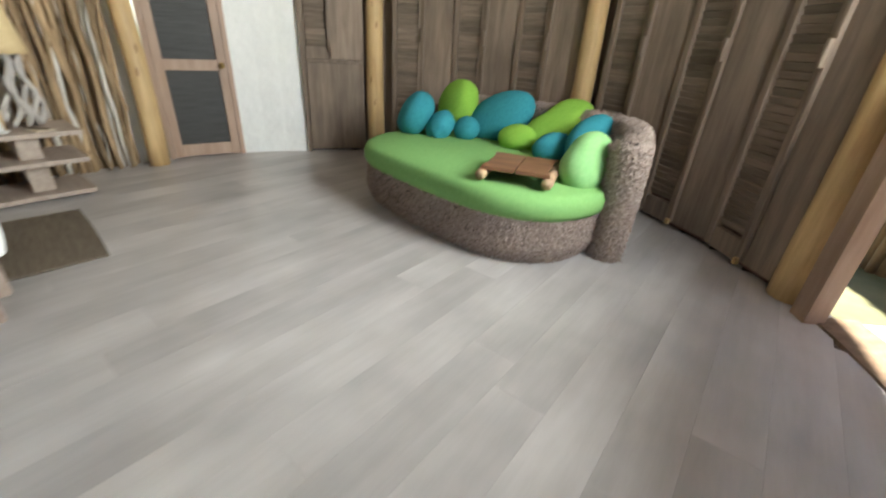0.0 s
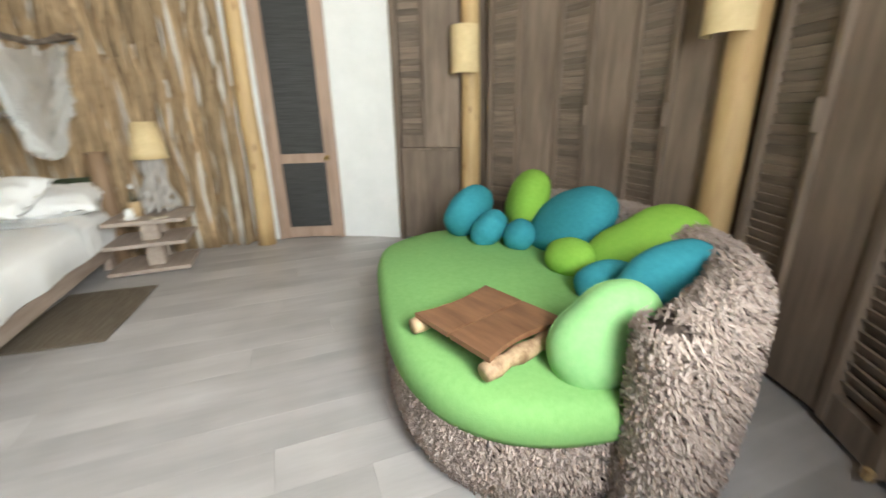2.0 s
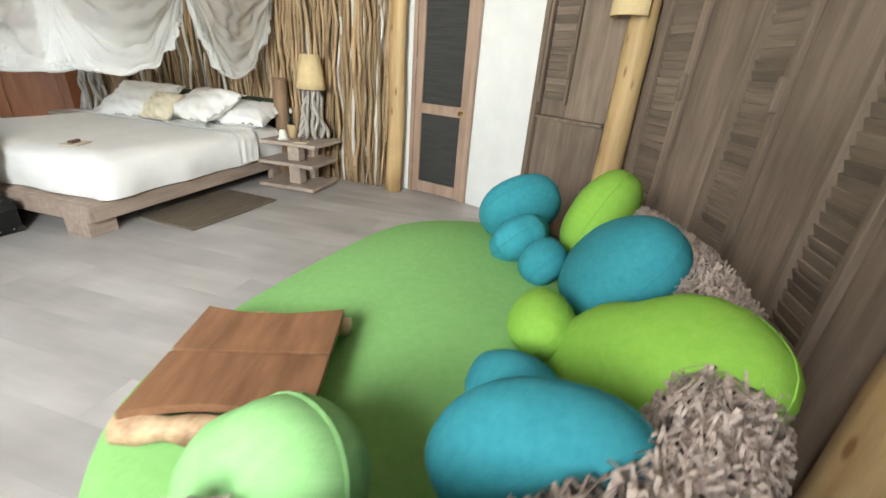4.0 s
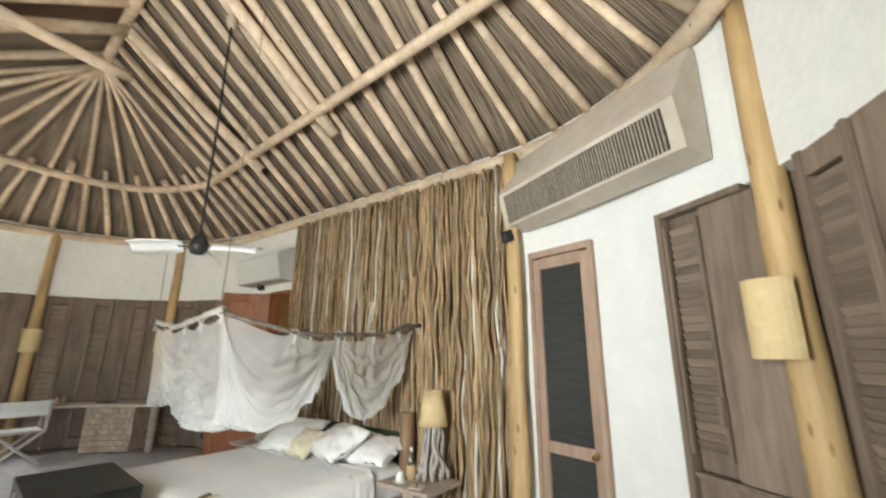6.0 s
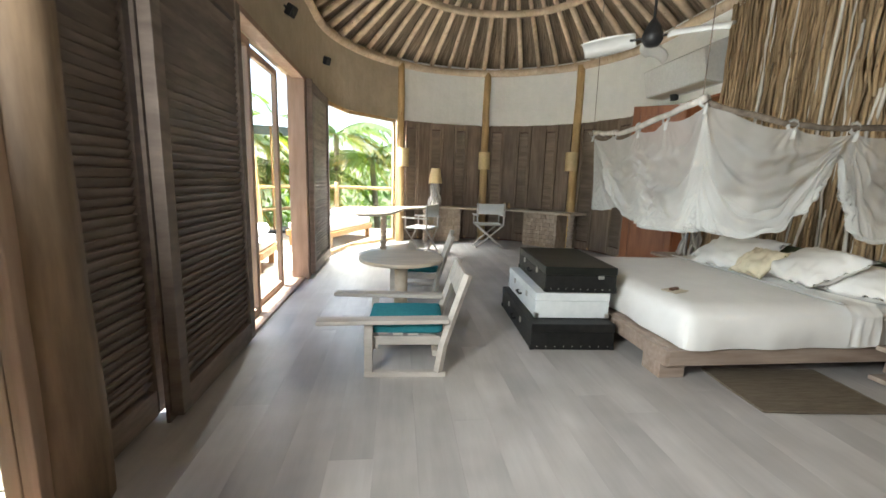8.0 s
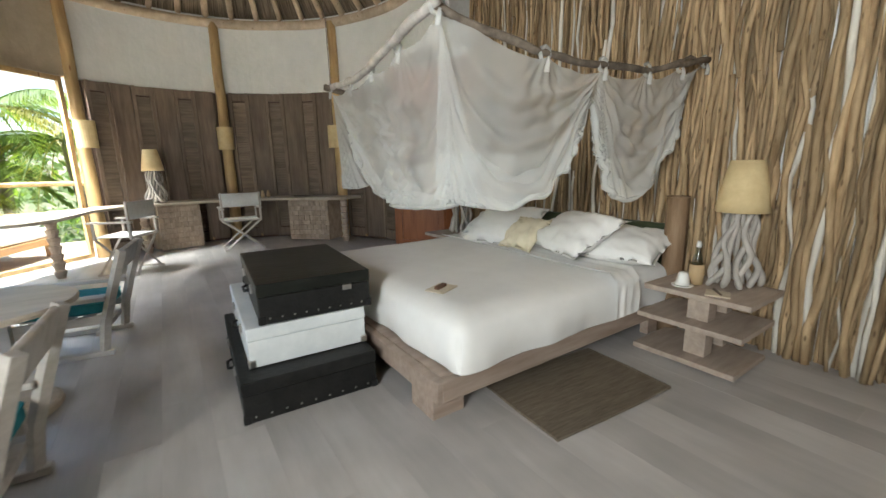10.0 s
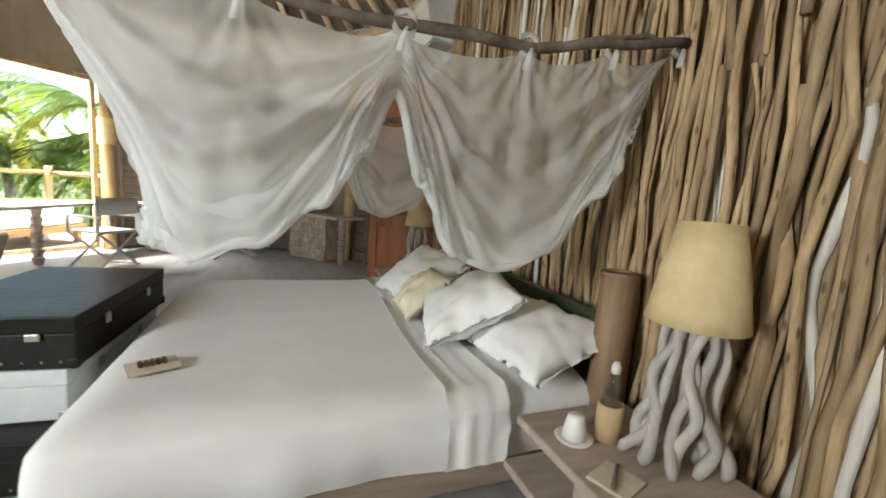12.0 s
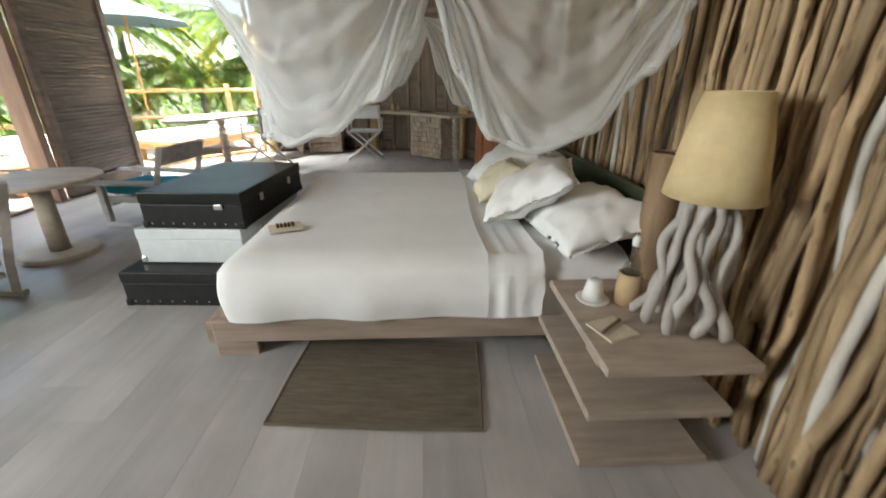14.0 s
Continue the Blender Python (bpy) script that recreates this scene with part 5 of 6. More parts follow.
def cushion(c, s, tilt, rz, spin, mt, label, seed, waist=0.0, lobes=0):
    """A stuffed pebble cushion facing along its tilted normal."""
    bm = bmesh.new()
    bmesh.ops.create_uvsphere(bm, u_segments=28, v_segments=16, radius=1)
    for v in bm.verts:
        x, y, z = v.co
        a = math.atan2(y, x)
        k = 1 + 0.05 * noise.noise(Vector((math.cos(a) * 1.3 + seed, math.sin(a) * 1.3, 0)))
        if waist:
            k *= 1 - waist * math.exp(-(x / 0.35) ** 2) * abs(math.sin(a)) + 0.1 * x * waist
        if lobes:
            k *= 1 + 0.06 * math.cos(lobes * a)
        z = math.copysign(abs(z) ** 0.8, z)
        w_ = 0.03 * noise.noise(Vector((x * 2 + seed, y * 2, z * 2)))
        v.co = (x * k * s[0] / 2, y * k * s[1] / 2, (z + w_) * s[2] / 2)
    m = pose(c[0], c[1] + 0.015, c[2], 0, 0, rz) @ Matrix.Rotation(radians(tilt), 4, "X") @ Matrix.Rotation(radians(spin), 4, "Z")
    ob = thing("cushion", m, label, "cushion", "sofa cushions")
    part("cover", bm, M[mt], ob, "", True)
    bm = bmesh.new()
    rim = []
    for q in range(40):
        a = 2 * math.pi * q / 40
        k = 1 + 0.05 * noise.noise(Vector((math.cos(a) * 1.3 + seed, math.sin(a) * 1.3, 0)))
        if waist:
            k *= 1 - waist * math.exp(-(math.cos(a) / 0.35) ** 2) * abs(math.sin(a)) + 0.1 * math.cos(a) * waist
        if lobes:
            k *= 1 + 0.06 * math.cos(lobes * a)
        rim.append(Vector((s[0] / 2 * math.cos(a) * k, s[1] / 2 * math.sin(a) * k, 0)))
    ring_tube(bm, rim, 0.002, 5)
    part("piping", bm, M[mt], ob, "", True)
    return ob


cushion((1.86, 1.44, 0.58), (0.42, 0.38, 0.26), 58, -48, 0, "teal", "oval teal cushion on the green sofa", 1)
cushion((2.03, 1.79, 0.655), (0.44, 0.42, 0.25), 70, -20, 0, "lime", "round yellow-green cushion against the sofa back", 2)
cushion((2.1, 1.47, 0.515), (0.27, 0.26, 0.19), 50, -30, 0, "teal", "small scalloped teal cushion on the green sofa", 3, 0, 8)
cushion((2.29, 1.58, 0.51), (0.22, 0.2, 0.17), 55, -10, 10, "teal", "small oval teal cushion on the green sofa", 4)
cushion((2.45, 1.82, 0.6), (0.6, 0.41, 0.28), 58, -4, 32, "teal", "large oval teal cushion against the sofa back", 5)
cushion((2.74, 1.6, 0.515), (0.29, 0.2, 0.18), 55, 0, 14, "lime", "small oval yellow-green cushion on the sofa", 6)
cushion((2.95, 1.83, 0.58), (0.6, 0.38, 0.25), 60, 18, 42, "lime", "large peanut-shaped yellow-green cushion on the sofa", 7, 0.16)
cushion((3.06, 1.56, 0.505), (0.29, 0.2, 0.19), 52, 30, 20, "teal", "small oval teal cushion on the green sofa", 8)
cushion((3.3, 1.6, 0.605), (0.42, 0.26, 0.22), 55, 48, 40, "teal", "pointed oval teal cushion against the sofa back", 9)
cushion((3.445, 1.195, 0.54), (0.4, 0.31, 0.23), 66, 62, 42, "pale_green", "plump pale green pear-shaped cushion on the sofa", 10, 0.12)

# tray table on the sofa
tA, tB, tC, tD = Vector((3.03, 0.715, 0.44)), Vector((3.41, 0.84, 0.44)), Vector((3.28, 1.19, 0.44)), Vector((2.9, 1.05, 0.44))
tc_ = (tA + tB + tC + tD) / 4
tray = thing("tray_table", pose(tc_.x, tc_.y, 0.44, 0, 0, math.degrees(math.atan2((tB - tA).y, (tB - tA).x))), "low brown wooden tray on two half-barked log feet", "tray")
for sx in (-1, 1):
    bm = bmesh.new()
    tube(bm, [wobble((sx * 0.185, -0.2 + 0.4 * k / 8, 0.035), 0.008, 8) for k in range(9)], [0.03 + 0.006 * math.sin(k * 2.3) for k in range(9)], 10)
    part("log_foot", bm, M["bark_log"], tray, "knotty half-barked log", True)
for k, sx in enumerate((-1, 1)):
    bm = bmesh.new()
    pts = [(sx * 0.006, -0.185), (sx * 0.004, -0.06), (sx * 0.007, 0.06), (sx * 0.004, 0.185)]
    outer = [(sx * (0.2 - 0.03 * math.sin(math.pi * q / 10) + 0.008 * math.sin(6 * q) + 0.006 * math.sin(13 * q)), 0.185 - 0.37 * q / 10) for q in range(11)]
    prism(bm, (pts + outer), 0.066, 0.086)
    part("board", bm, M["tray_wood"], tray)


# ---------- lounge chairs and round table ----------
def lounge_chair(m, label):
    """A low timber armchair on runners, facing +x, with long flat arms."""
    c = thing("lounge_chair", m, label, "armchair", "low armchairs")
    wd = M["chair_wood"]
    for sy in (-1, 1):
        y = sy * 0.27
        part("runner", cube((0.0, y, 0.018), (0.54, 0.05, 0.036), 0, 0.006), wd, c)
        part("front_leg", cube((0.24, y, 0.21), (0.055, 0.05, 0.35), 0, 0.005), wd, c)
        bm = bmesh.new()
        tube(bm, [(-0.22, y, 0.03), (-0.25, y, 0.22), (-0.31, y, 0.42), (-0.4, y, 0.7)], 0.03, 4)
        part("rear_post", bm, wd, c)
        part("arm", cube((0.14, sy * 0.3, 0.398), (0.84, 0.1, 0.028), sy * 3, 0.006), wd, c)
        part("seat_rail", cube((0.0, y - sy * 0.035, 0.24), (0.46, 0.03, 0.06), 0, 0.004), wd, c)
    part("stretcher", cube((0.2, 0, 0.2), (0.04, 0.5, 0.04), 0, 0.004), wd, c)
    part("stretcher", cube((-0.2, 0, 0.15), (0.04, 0.5, 0.04), 0, 0.004), wd, c)
    for k in range(4):
        part("seat_slat", cube((-0.15 + 0.1 * k, 0, 0.262 + 0.006 * k), (0.07, 0.44, 0.016)), wd, c)
    bm = bmesh.new()
    box(bm, (0, 0, 0), (0.03, 0.52, 0.16), 0, 0.008, Matrix.Translation((-0.365, 0, 0.62)) @ Matrix.Rotation(radians(-17), 4, "Y"))
    part("backrest", bm, wd, c)
    pad = part("seat_cushion", soft_block((0.5, 0.46, 0.085), round_=0.03, puff=0.012), M["teal"], c, "teal seat cushion", True, pose(0.0, 0, 0.275))
    edge = [Vector((sx_ * 0.222 + 0.026 * math.cos(q), sy_ * 0.202 + 0.026 * math.sin(q), 0.07)) for sx_, sy_, q0 in ((1, 1, 0), (-1, 1, 1), (-1, -1, 2), (1, -1, 3)) for q in [(q0 + f_ / 3) * math.pi / 2 for f_ in range(4)]]
    part("piping", ring_tube(bmesh.new(), edge, 0.005, 6), M["teal"], pad, "", True)
    return c


ch = lounge_chair(pose(3.78, -1.61, 0, 0, 0, -2), "low whitewashed timber armchair with a teal cushion")
copy_thing(ch, pose(3.62, -3.42, 0, 0, 0, -8))
tb = thing("round_table", pose(3.81, -2.53, 0), "small round pale timber pedestal table", "table")
part("tabletop", lathe(bmesh.new(), [(0.36, 0.545), (0.385, 0.552), (0.39, 0.57), (0.385, 0.582)], 48), M["pale_wood"], tb)
part("pedestal", lathe(bmesh.new(), [(0.065, 0.04), (0.06, 0.3), (0.062, 0.545)], 20), M["pale_wood"], tb, "", True)
part("foot_plate", lathe(bmesh.new(), [(0.24, 0.0), (0.25, 0.012), (0.245, 0.035), (0.23, 0.042)], 40), M["pale_wood"], tb)

# ---------- desk along the far wall ----------
desk = thing("desk", pose(0, 0, 0), "long curved pale timber desk following the far wall", "desk")
bm = bmesh.new()
inner = [far(a, 2.02) for a in range(-152, -55, 4)]
inner += [Vector((3.75, -6.55, 0)), Vector((3.85, -6.0, 0)), Vector((3.95, -5.5, 0)), Vector((4.15, -5.22, 0)), Vector((4.45, -5.2, 0))]
outer = [far(a, 2.4) for a in range(-18, -56, -6)] + [far(a, 2.52) for a in range(-56, -154, -4)]
prism(bm, inner + outer, 0.695, 0.73)
part("desktop", bm, M["pale_wood"], desk)


def mosaic_cabinet(a0, a1, label):
    """A cabinet under the desk faced with small uneven wood blocks."""
    c = thing("cabinet", pose(0, 0, 0), label, "cabinet", "cabinets under the desk")
    bm = bmesh.new()
    arc_wall(bm, far, a0, a1, 0.02, 0.69, 2.1, 2.5)
    part("body", bm, M["mosaic"], c)
    rng = random.Random(int(a0))
    n, rws = 14, 8
    for i in range(n):
        for j in range(rws):
            aa = a0 + (a1 - a0) * (i + 0.5) / n
            r_ = 2.1 - rng.uniform(0.002, 0.02)
            p = far(aa, r_)
            part("wood_block", BLOCK, None, c, "", False, pose(p.x, p.y, 0.07 + 0.08 * j, 0, 0, aa))
    return c


BLOCK = finish("wood_block", cube((0, 0, 0), (0.03, 0.062, 0.076), 0, 0.003), M["mosaic"])
mosaic_cabinet(-143, -124, "desk cabinet faced with small uneven wooden blocks")
mosaic_cabinet(-87, -72, "desk cabinet faced with small uneven wooden blocks")
for a, r in ((-149.5, 2.2), (-30, 1.9), (-68, 2.2)):
    p = far(a, r)
    bm = bmesh.new()
    prof = []
    for k in range(15):
        prof += [(0.045 + 0.012 * (k % 2), 0.048 * k), (0.05 + 0.012 * (k % 2), 0.048 * k + 0.04)]
    lathe(bm, [(r_, min(z_, 0.69)) for r_, z_ in prof], 12, (p.x, p.y, 0))
    part("leg", bm, M["grey_wood"], desk, "stacked turned timber leg")
bm = bmesh.new()
p = far(-74, 2.28)
drift_lamp((p.x, p.y, 0.731), 1.05, 12, "driftwood-root lamp with a parchment shade, unlit, on the desk")
for k, (a, r) in enumerate(((-112, 2.25), (-114, 2.3), (-128, 2.3))):
    p = far(a, r)
    if k < 2:
        solo("bottle", lathe(bmesh.new(), [(0.03, 0), (0.032, 0.06), (0.02, 0.09), (0.016, 0.12)], 16, (p.x, p.y, 0.73)), M["cork"], "small pale brown jar on the desk", "jar", group="jars on the desk", smooth=True)
    else:
        solo("tray", lathe(bmesh.new(), [(0.12, 0), (0.14, 0.008), (0.14, 0.014), (0.12, 0.012)], 28, (p.x, p.y, 0.73)), M["branch"], "flat dark dish on the desk", "dish", smooth=True)


def director_chair(m, label):
    """A folding canvas chair facing -y, on crossed legs."""
    c = thing("director_chair", m, label, "chair", "director chairs")
    wd = M["chair_wood"]
    for sy in (-0.2, 0.2):
        for s in (-1, 1):
            part("leg", tube(bmesh.new(), [(s * 0.25, sy, 0.02), (-s * 0.25, sy, 0.44)], 0.016, 4), wd, c)
        part("seat_rail", cube((0, sy, 0.45), (0.52, 0.03, 0.03)), wd, c)
    for sx in (-0.26, 0.26):
        part("foot_bar", cube((sx, 0, 0.014), (0.035, 0.44, 0.028)), wd, c)
        part("arm", cube((sx, -0.01, 0.63), (0.05, 0.5, 0.022), 0, 0.004), wd, c)
        part("front_post", cube((sx, -0.19, 0.53), (0.025, 0.025, 0.19)), wd, c)
        part("back_post", cube((sx, 0.2, 0.65), (0.028, 0.028, 0.44)), wd, c)
    bm = bmesh.new()
    box(bm, (0, 0, 0.455), (0.48, 0.38, 0.012), 0, 0.004)
    part("canvas_seat", bm, M["canvas"], c, "white canvas seat")
    bm = bmesh.new()
    n = 12
    g = [[bm.verts.new((-0.28 + 0.56 * i / n, 0.2 + 0.03 * math.sin(math.pi * i / n), z)) for z in (0.66, 0.75, 0.86)] for i in range(n + 1)]
    for a, b in zip(g, g[1:]):
        for k in range(2):
            bm.faces.new((a[k], b[k], b[k + 1], a[k + 1]))
    bk = part("canvas_back", bm, M["canvas"], c, "white canvas back", True)
    bk.modifiers.new("thick", "SOLIDIFY").thickness = 0.008
    return c


dc = director_chair(pose(2.05, -6.72, 0, 0, 0, 0), "folding white canvas director's chair at the desk")
copy_thing(dc, pose(3.42, -5.95, 0, 0, 0, 62))

# ---------- air conditioners, speakers, fan ----------
def ac_box(p, q, z0, z1, depth, label, zg, grille=True):
    d = q - p
    w = d.length
    c = thing("air_conditioner", pose(p.x + d.x / 2, p.y + d.y / 2, 0, 0, 0, math.degrees(math.atan2(d.y, d.x))), label, "air conditioner", "boxed-in air conditioners")
    bm = bmesh.new()
    sec = [(0.0, z1), (-0.06, z1), (-depth, zg), (-depth * 0.78, z0), (0.0, z0 - 0.02)]
    a = [bm.verts.new((-w / 2, y, z)) for y, z in sec]
    b = [bm.verts.new((w / 2, y, z)) for y, z in sec]
    for k in range(5):
        bm.faces.new((a[k], a[(k + 1) % 5], b[(k + 1) % 5], b[k]))
    bm.faces.new(a[::-1])
    bm.faces.new(b)
    bmesh.ops.recalc_face_normals(bm, faces=bm.faces[:])
    part("casing", bm, M["beige" if grille else "canvas"], c, "plastered casing")
    if not grille:
        part("vent_panel", cube((0, -depth * 0.45, z0 - 0.012), (w * 0.9, depth * 0.6, 0.012)), M["beige"], c)
        return c
    y0, zz0, y1, zz1 = -depth * 0.8, z0 + 0.03, -depth * 0.975, zg - 0.03
    tilt = math.degrees(math.atan2(zz1 - zz0, y1 - y0))
    ln = math.hypot(zz1 - zz0, y1 - y0)
    bm = bmesh.new()
    box(bm, (0, 0, 0), (w * 0.9, ln, 0.006), 0, 0, Matrix.Translation((0, (y0 + y1) / 2 - 0.004, (zz0 + zz1) / 2 - 0.004)) @ Matrix.Rotation(radians(tilt), 4, "X"))
    part("grille_back", bm, M["black"], c)
    n = int(w * 0.9 / 0.026)
    bar = bmesh.new()
    box(bar, (0, 0, 0), (0.013, ln, 0.018))
    bar = finish("grille_bar", bar, M["grille"])
    for k in range(n):
        part("grille_bar", bar, None, c, "", False, Matrix.Translation((-w * 0.45 + (k + 0.5) * w * 0.9 / n, (y0 + y1) / 2 - 0.012, (zz0 + zz1) / 2 - 0.012)) @ Matrix.Rotation(radians(tilt), 4, "X"))
    return c


ac_box(near(172.6, R + 0.02), near(133.2, R + 0.05), 2.69, 3.42, 0.3, "beige boxed-in air conditioner with a slatted grille above the doors", 3.0)
ac_box(Vector((C1[0] - R, -4.85, 0)), Vector((C1[0] - R, -3.62, 0)), 2.6, 3.1, 0.36, "white-grey boxed-in air conditioner above the open doorway", 2.95, False)


def speaker(c, target, label="small black wall speaker on a bracket"):
    s = thing("wall_speaker", look(c, target), label, "loudspeaker", "wall speakers")
    part("cabinet", cube((0, 0, 0), (0.085, 0.11, 0.085), 0, 0.012), M["black"], s)
    part("grille", lathe(bmesh.new(), [(0.034, 0), (0.032, 0.006), (0.01, 0.002)], 18), M["mesh"], s, "", False, pose(0, 0, -0.044, 180, 0, 0))
    part("bracket", tube(bmesh.new(), [(0, 0, 0.03), (0, 0.01, 0.09)], 0.012, 8), M["black"], s)


speaker((0.1, 0.06, 2.6), (2.5, -1, 1.5))
speaker((4.9, -5.25, 2.95), (2.5, -3, 1.5))
speaker((4.92, -3.3, 2.9), (2.5, -2.5, 1.5))
speaker((-0.03, -4.45, 2.56), (2.5, -3, 1.5))

fan = thing("ceiling_fan", pose(1.93, -1.94, 0), "ceiling fan with white blades hung on a long black rod", "ceiling fan")
part("rod", tube(bmesh.new(), [(0, 0, 2.5), (0.0, 0, 3.6), (0.02, 0, 4.72)], 0.011, 8), M["black"], fan)
part("ceiling_cup", lathe(bmesh.new(), [(0.03, 4.66), (0.05, 4.72), (0.055, 4.78)], 18, (0.02, 0, 0)), M["rafter"], fan)
part("motor", lathe(bmesh.new(), [(0.02, 2.55), (0.05, 2.5), (0.075, 2.44), (0.075, 2.4), (0.05, 2.36), (0.02, 2.35)], 24), M["black"], fan, "black motor", True)
for k, a in enumerate((-40, 128, 235)):
    bm = bmesh.new()
    n = 14
    g = []
    for i in range(n + 1):
        f = i / n
        x = 0.12 + 0.4 * f
        wd_ = 0.1 * math.sqrt(max(1 - (2 * f - 1) ** 2 * 0.75, 0.05)) + 0.02 * f
        g.append([bm.verts.new((x, wd_ * s, 2.42 + 0.035 * s + 0.03 * (1 - s * s) - 0.03 * f)) for s in (-1, -0.5, 0, 0.5, 1)])
    for p, q in zip(g, g[1:]):
        for j in range(4):
            bm.faces.new((p[j], q[j], q[j + 1], p[j + 1]))
    bl = part("blade", bm, M["blade"], fan, "rounded white blade", True, pose(0, 0, 0, 0, 0, a))
    bl.modifiers.new("thick", "SOLIDIFY").thickness = 0.008
    part("blade_arm", cube((0.1, 0, 2.42), (0.12, 0.03, 0.012)), M["black"], bl)

# ---------- deck and garden ----------
deck = thing("deck", pose(0, 0, 0), "sun-bleached timber deck around the room", "deck", kind="structure")
part("deck_frame", cube((6.75, -4.95, -0.25), (3.6, 9.5, 0.3), bevel=0), M["fringe_base"], deck)
bm_ = {}
for k in range(63):
    y = -9.6 + 0.148 * k
    if C2[1] <= y <= C1[1]:
        xw = 2.45 + R + 0.17
    elif y > C1[1]:
        d_ = (R + 0.17) ** 2 - (y - C1[1]) ** 2
        xw = 2.45 + (math.sqrt(d_) if d_ > 0 else 0)
    else:
        d_ = (R + 0.17) ** 2 - (y - C2[1]) ** 2
        xw = 2.45 + (math.sqrt(d_) if d_ > 0 else 0)
    xw = round(xw, 2)
    part("deck_board", cube(((xw + 8.5) / 2, y, -0.06), (8.5 - xw, 0.138, 0.03), 0, 0.003), M["deck"], deck)

rail = thing("deck_railing", pose(0, 0, 0), "peeled-log railing round the deck", "railing")
pts_r = [(8.3, 2.6), (8.3, -0.2), (8.3, -3.0), (8.2, -5.8), (7.2, -8.2), (5.4, -9.4), (3.6, -9.5)]
for x, y in pts_r:
    part("rail_post", tube(bmesh.new(), [wobble((x, y, -0.1 + 1.25 * k / 5), 0.02, 2) for k in range(6)], 0.055, 10), M["pine"], rail, "", True)
for (xa, ya), (xb, yb) in zip(pts_r, pts_r[1:]):
    for z in (0.5, 1.02):
        part("rail_log", tube(bmesh.new(), [wobble((xa + (xb - xa) * k / 6, ya + (yb - ya) * k / 6, z), 0.025, 1.5) for k in range(7)], 0.042, 10), M["pine"], rail, "", True)
for x, y in ((6.6, -2.6), (6.4, -6.6)):
    solo("deck_post", tube(bmesh.new(), [wobble((x + 0.02 * k, y, -0.05 + 3.0 * k / 8), 0.03, 1) for k in range(9)], [0.1 - 0.002 * k for k in range(9)], 12), M["pine"], "thick peeled-log post holding the eaves over the deck", "post", group="deck posts", smooth=True)
db = thing("daybed", pose(6.6, -4.75, -0.045, 0, 0, 3), "low orange teak daybed with a white mattress on the deck", "daybed")
for sx in (-0.85, 0.85):
    for sy in (-0.4, 0.4):
        part("leg", cube((sx, sy, 0.1), (0.08, 0.08, 0.2)), M["teak"], db)
part("frame", cube((0, 0, 0.25), (1.9, 0.95, 0.1), 0, 0.008), M["teak"], db)
part("mattress", soft_block((1.85, 0.9, 0.16), round_=0.05), M["sheet"], db, "white mattress", True, pose(0, 0, 0.3))
part("bolster", soft_block((0.3, 0.8, 0.16), round_=0.07, puff=0.02), M["sheet"], db, "white bolster", True, pose(-0.7, 0, 0.46))
db2 = copy_thing(db, pose(5.2, -7.5, -0.045, 0, 0, 70))
um = thing("umbrella", pose(6.7, -8.6, -0.045), "blue-grey canvas parasol over the deck", "parasol")
part("pole", tube(bmesh.new(), [(0, 0, 0), (0, 0, 2.6)], 0.025, 10), M["teak"], um)
bm = bmesh.new()
top = bm.verts.new((0, 0, 2.7))
rim = [bm.verts.new((1.1 * math.cos(k * math.pi / 4), 1.1 * math.sin(k * math.pi / 4), 2.3)) for k in range(8)]
for k in range(8):
    bm.faces.new((top, rim[k], rim[(k + 1) % 8]))
part("canopy", bm, M["blue_canvas"], um).modifiers.new("thick", "SOLIDIFY").thickness = 0.01
part("foot", lathe(bmesh.new(), [(0.25, 0), (0.25, 0.05), (0.05, 0.07)], 20), M["black"], um)

# stick fence, earth and pale step outside the first door
bed_earth = solo("earth_bed", prism(bmesh.new(), [near(t_, R + 0.17) for t_ in range(-2, 64, 6)] + [near(t_, R + 2.6) for t_ in range(58, -8, -6)], -0.5, -0.09), M["soil"], "shaded bare earth outside the first doorway", "ground", kind="structure")
step_ = thing("door_step", pose(0, 0, 0), "pale stone step outside the first doorway", "step", kind="structure")
for k in range(9):
    t0, t1 = -4 + 4.3 * k + 0.08, -4 + 4.3 * (k + 1) - 0.08
    part("step_stone", prism(bmesh.new(), [near(t0, R + 0.36), near(t1, R + 0.36), near(t1, R + 0.56), near(t0, R + 0.56)], -0.1, -0.03), M["pale_stick"], step_)
# unseen slab added to cut overhead sky light at the doorway
bm = bmesh.new()
arc_wall(bm, near, -12, 75, 2.75, 2.95, R + 0.17, R + 0.75)
solo("eave", bm, M["thatch"], "unseen thatch slab added to cut sky light over first doorway", "eave", kind="structure")
fence = thing("stick_fence", pose(0, 0, 0), "dark upright stick fence outside the first doorway", "fence")
rng = random.Random(21)
for k in range(84):
    c = near(-6 + 0.78 * k, R + 1.2 + rng.uniform(-0.02, 0.02), -0.1)
    part("fence_stick", tube(bmesh.new(), [wobble((c.x, c.y, -0.1 + 2.7 * j / 5), 0.015, 2) for j in range(6)], rng.uniform(0.022, 0.034), 6), M["leather_tube"], fence, "", True)
part("fence_rail", tube(bmesh.new(), [wobble(near(-6 + 8.2 * j, R + 1.08, 0.62), 0.02, 1.5) for j in range(9)], 0.065, 10), M["rafter"], fence, "thick pale log rail", True)


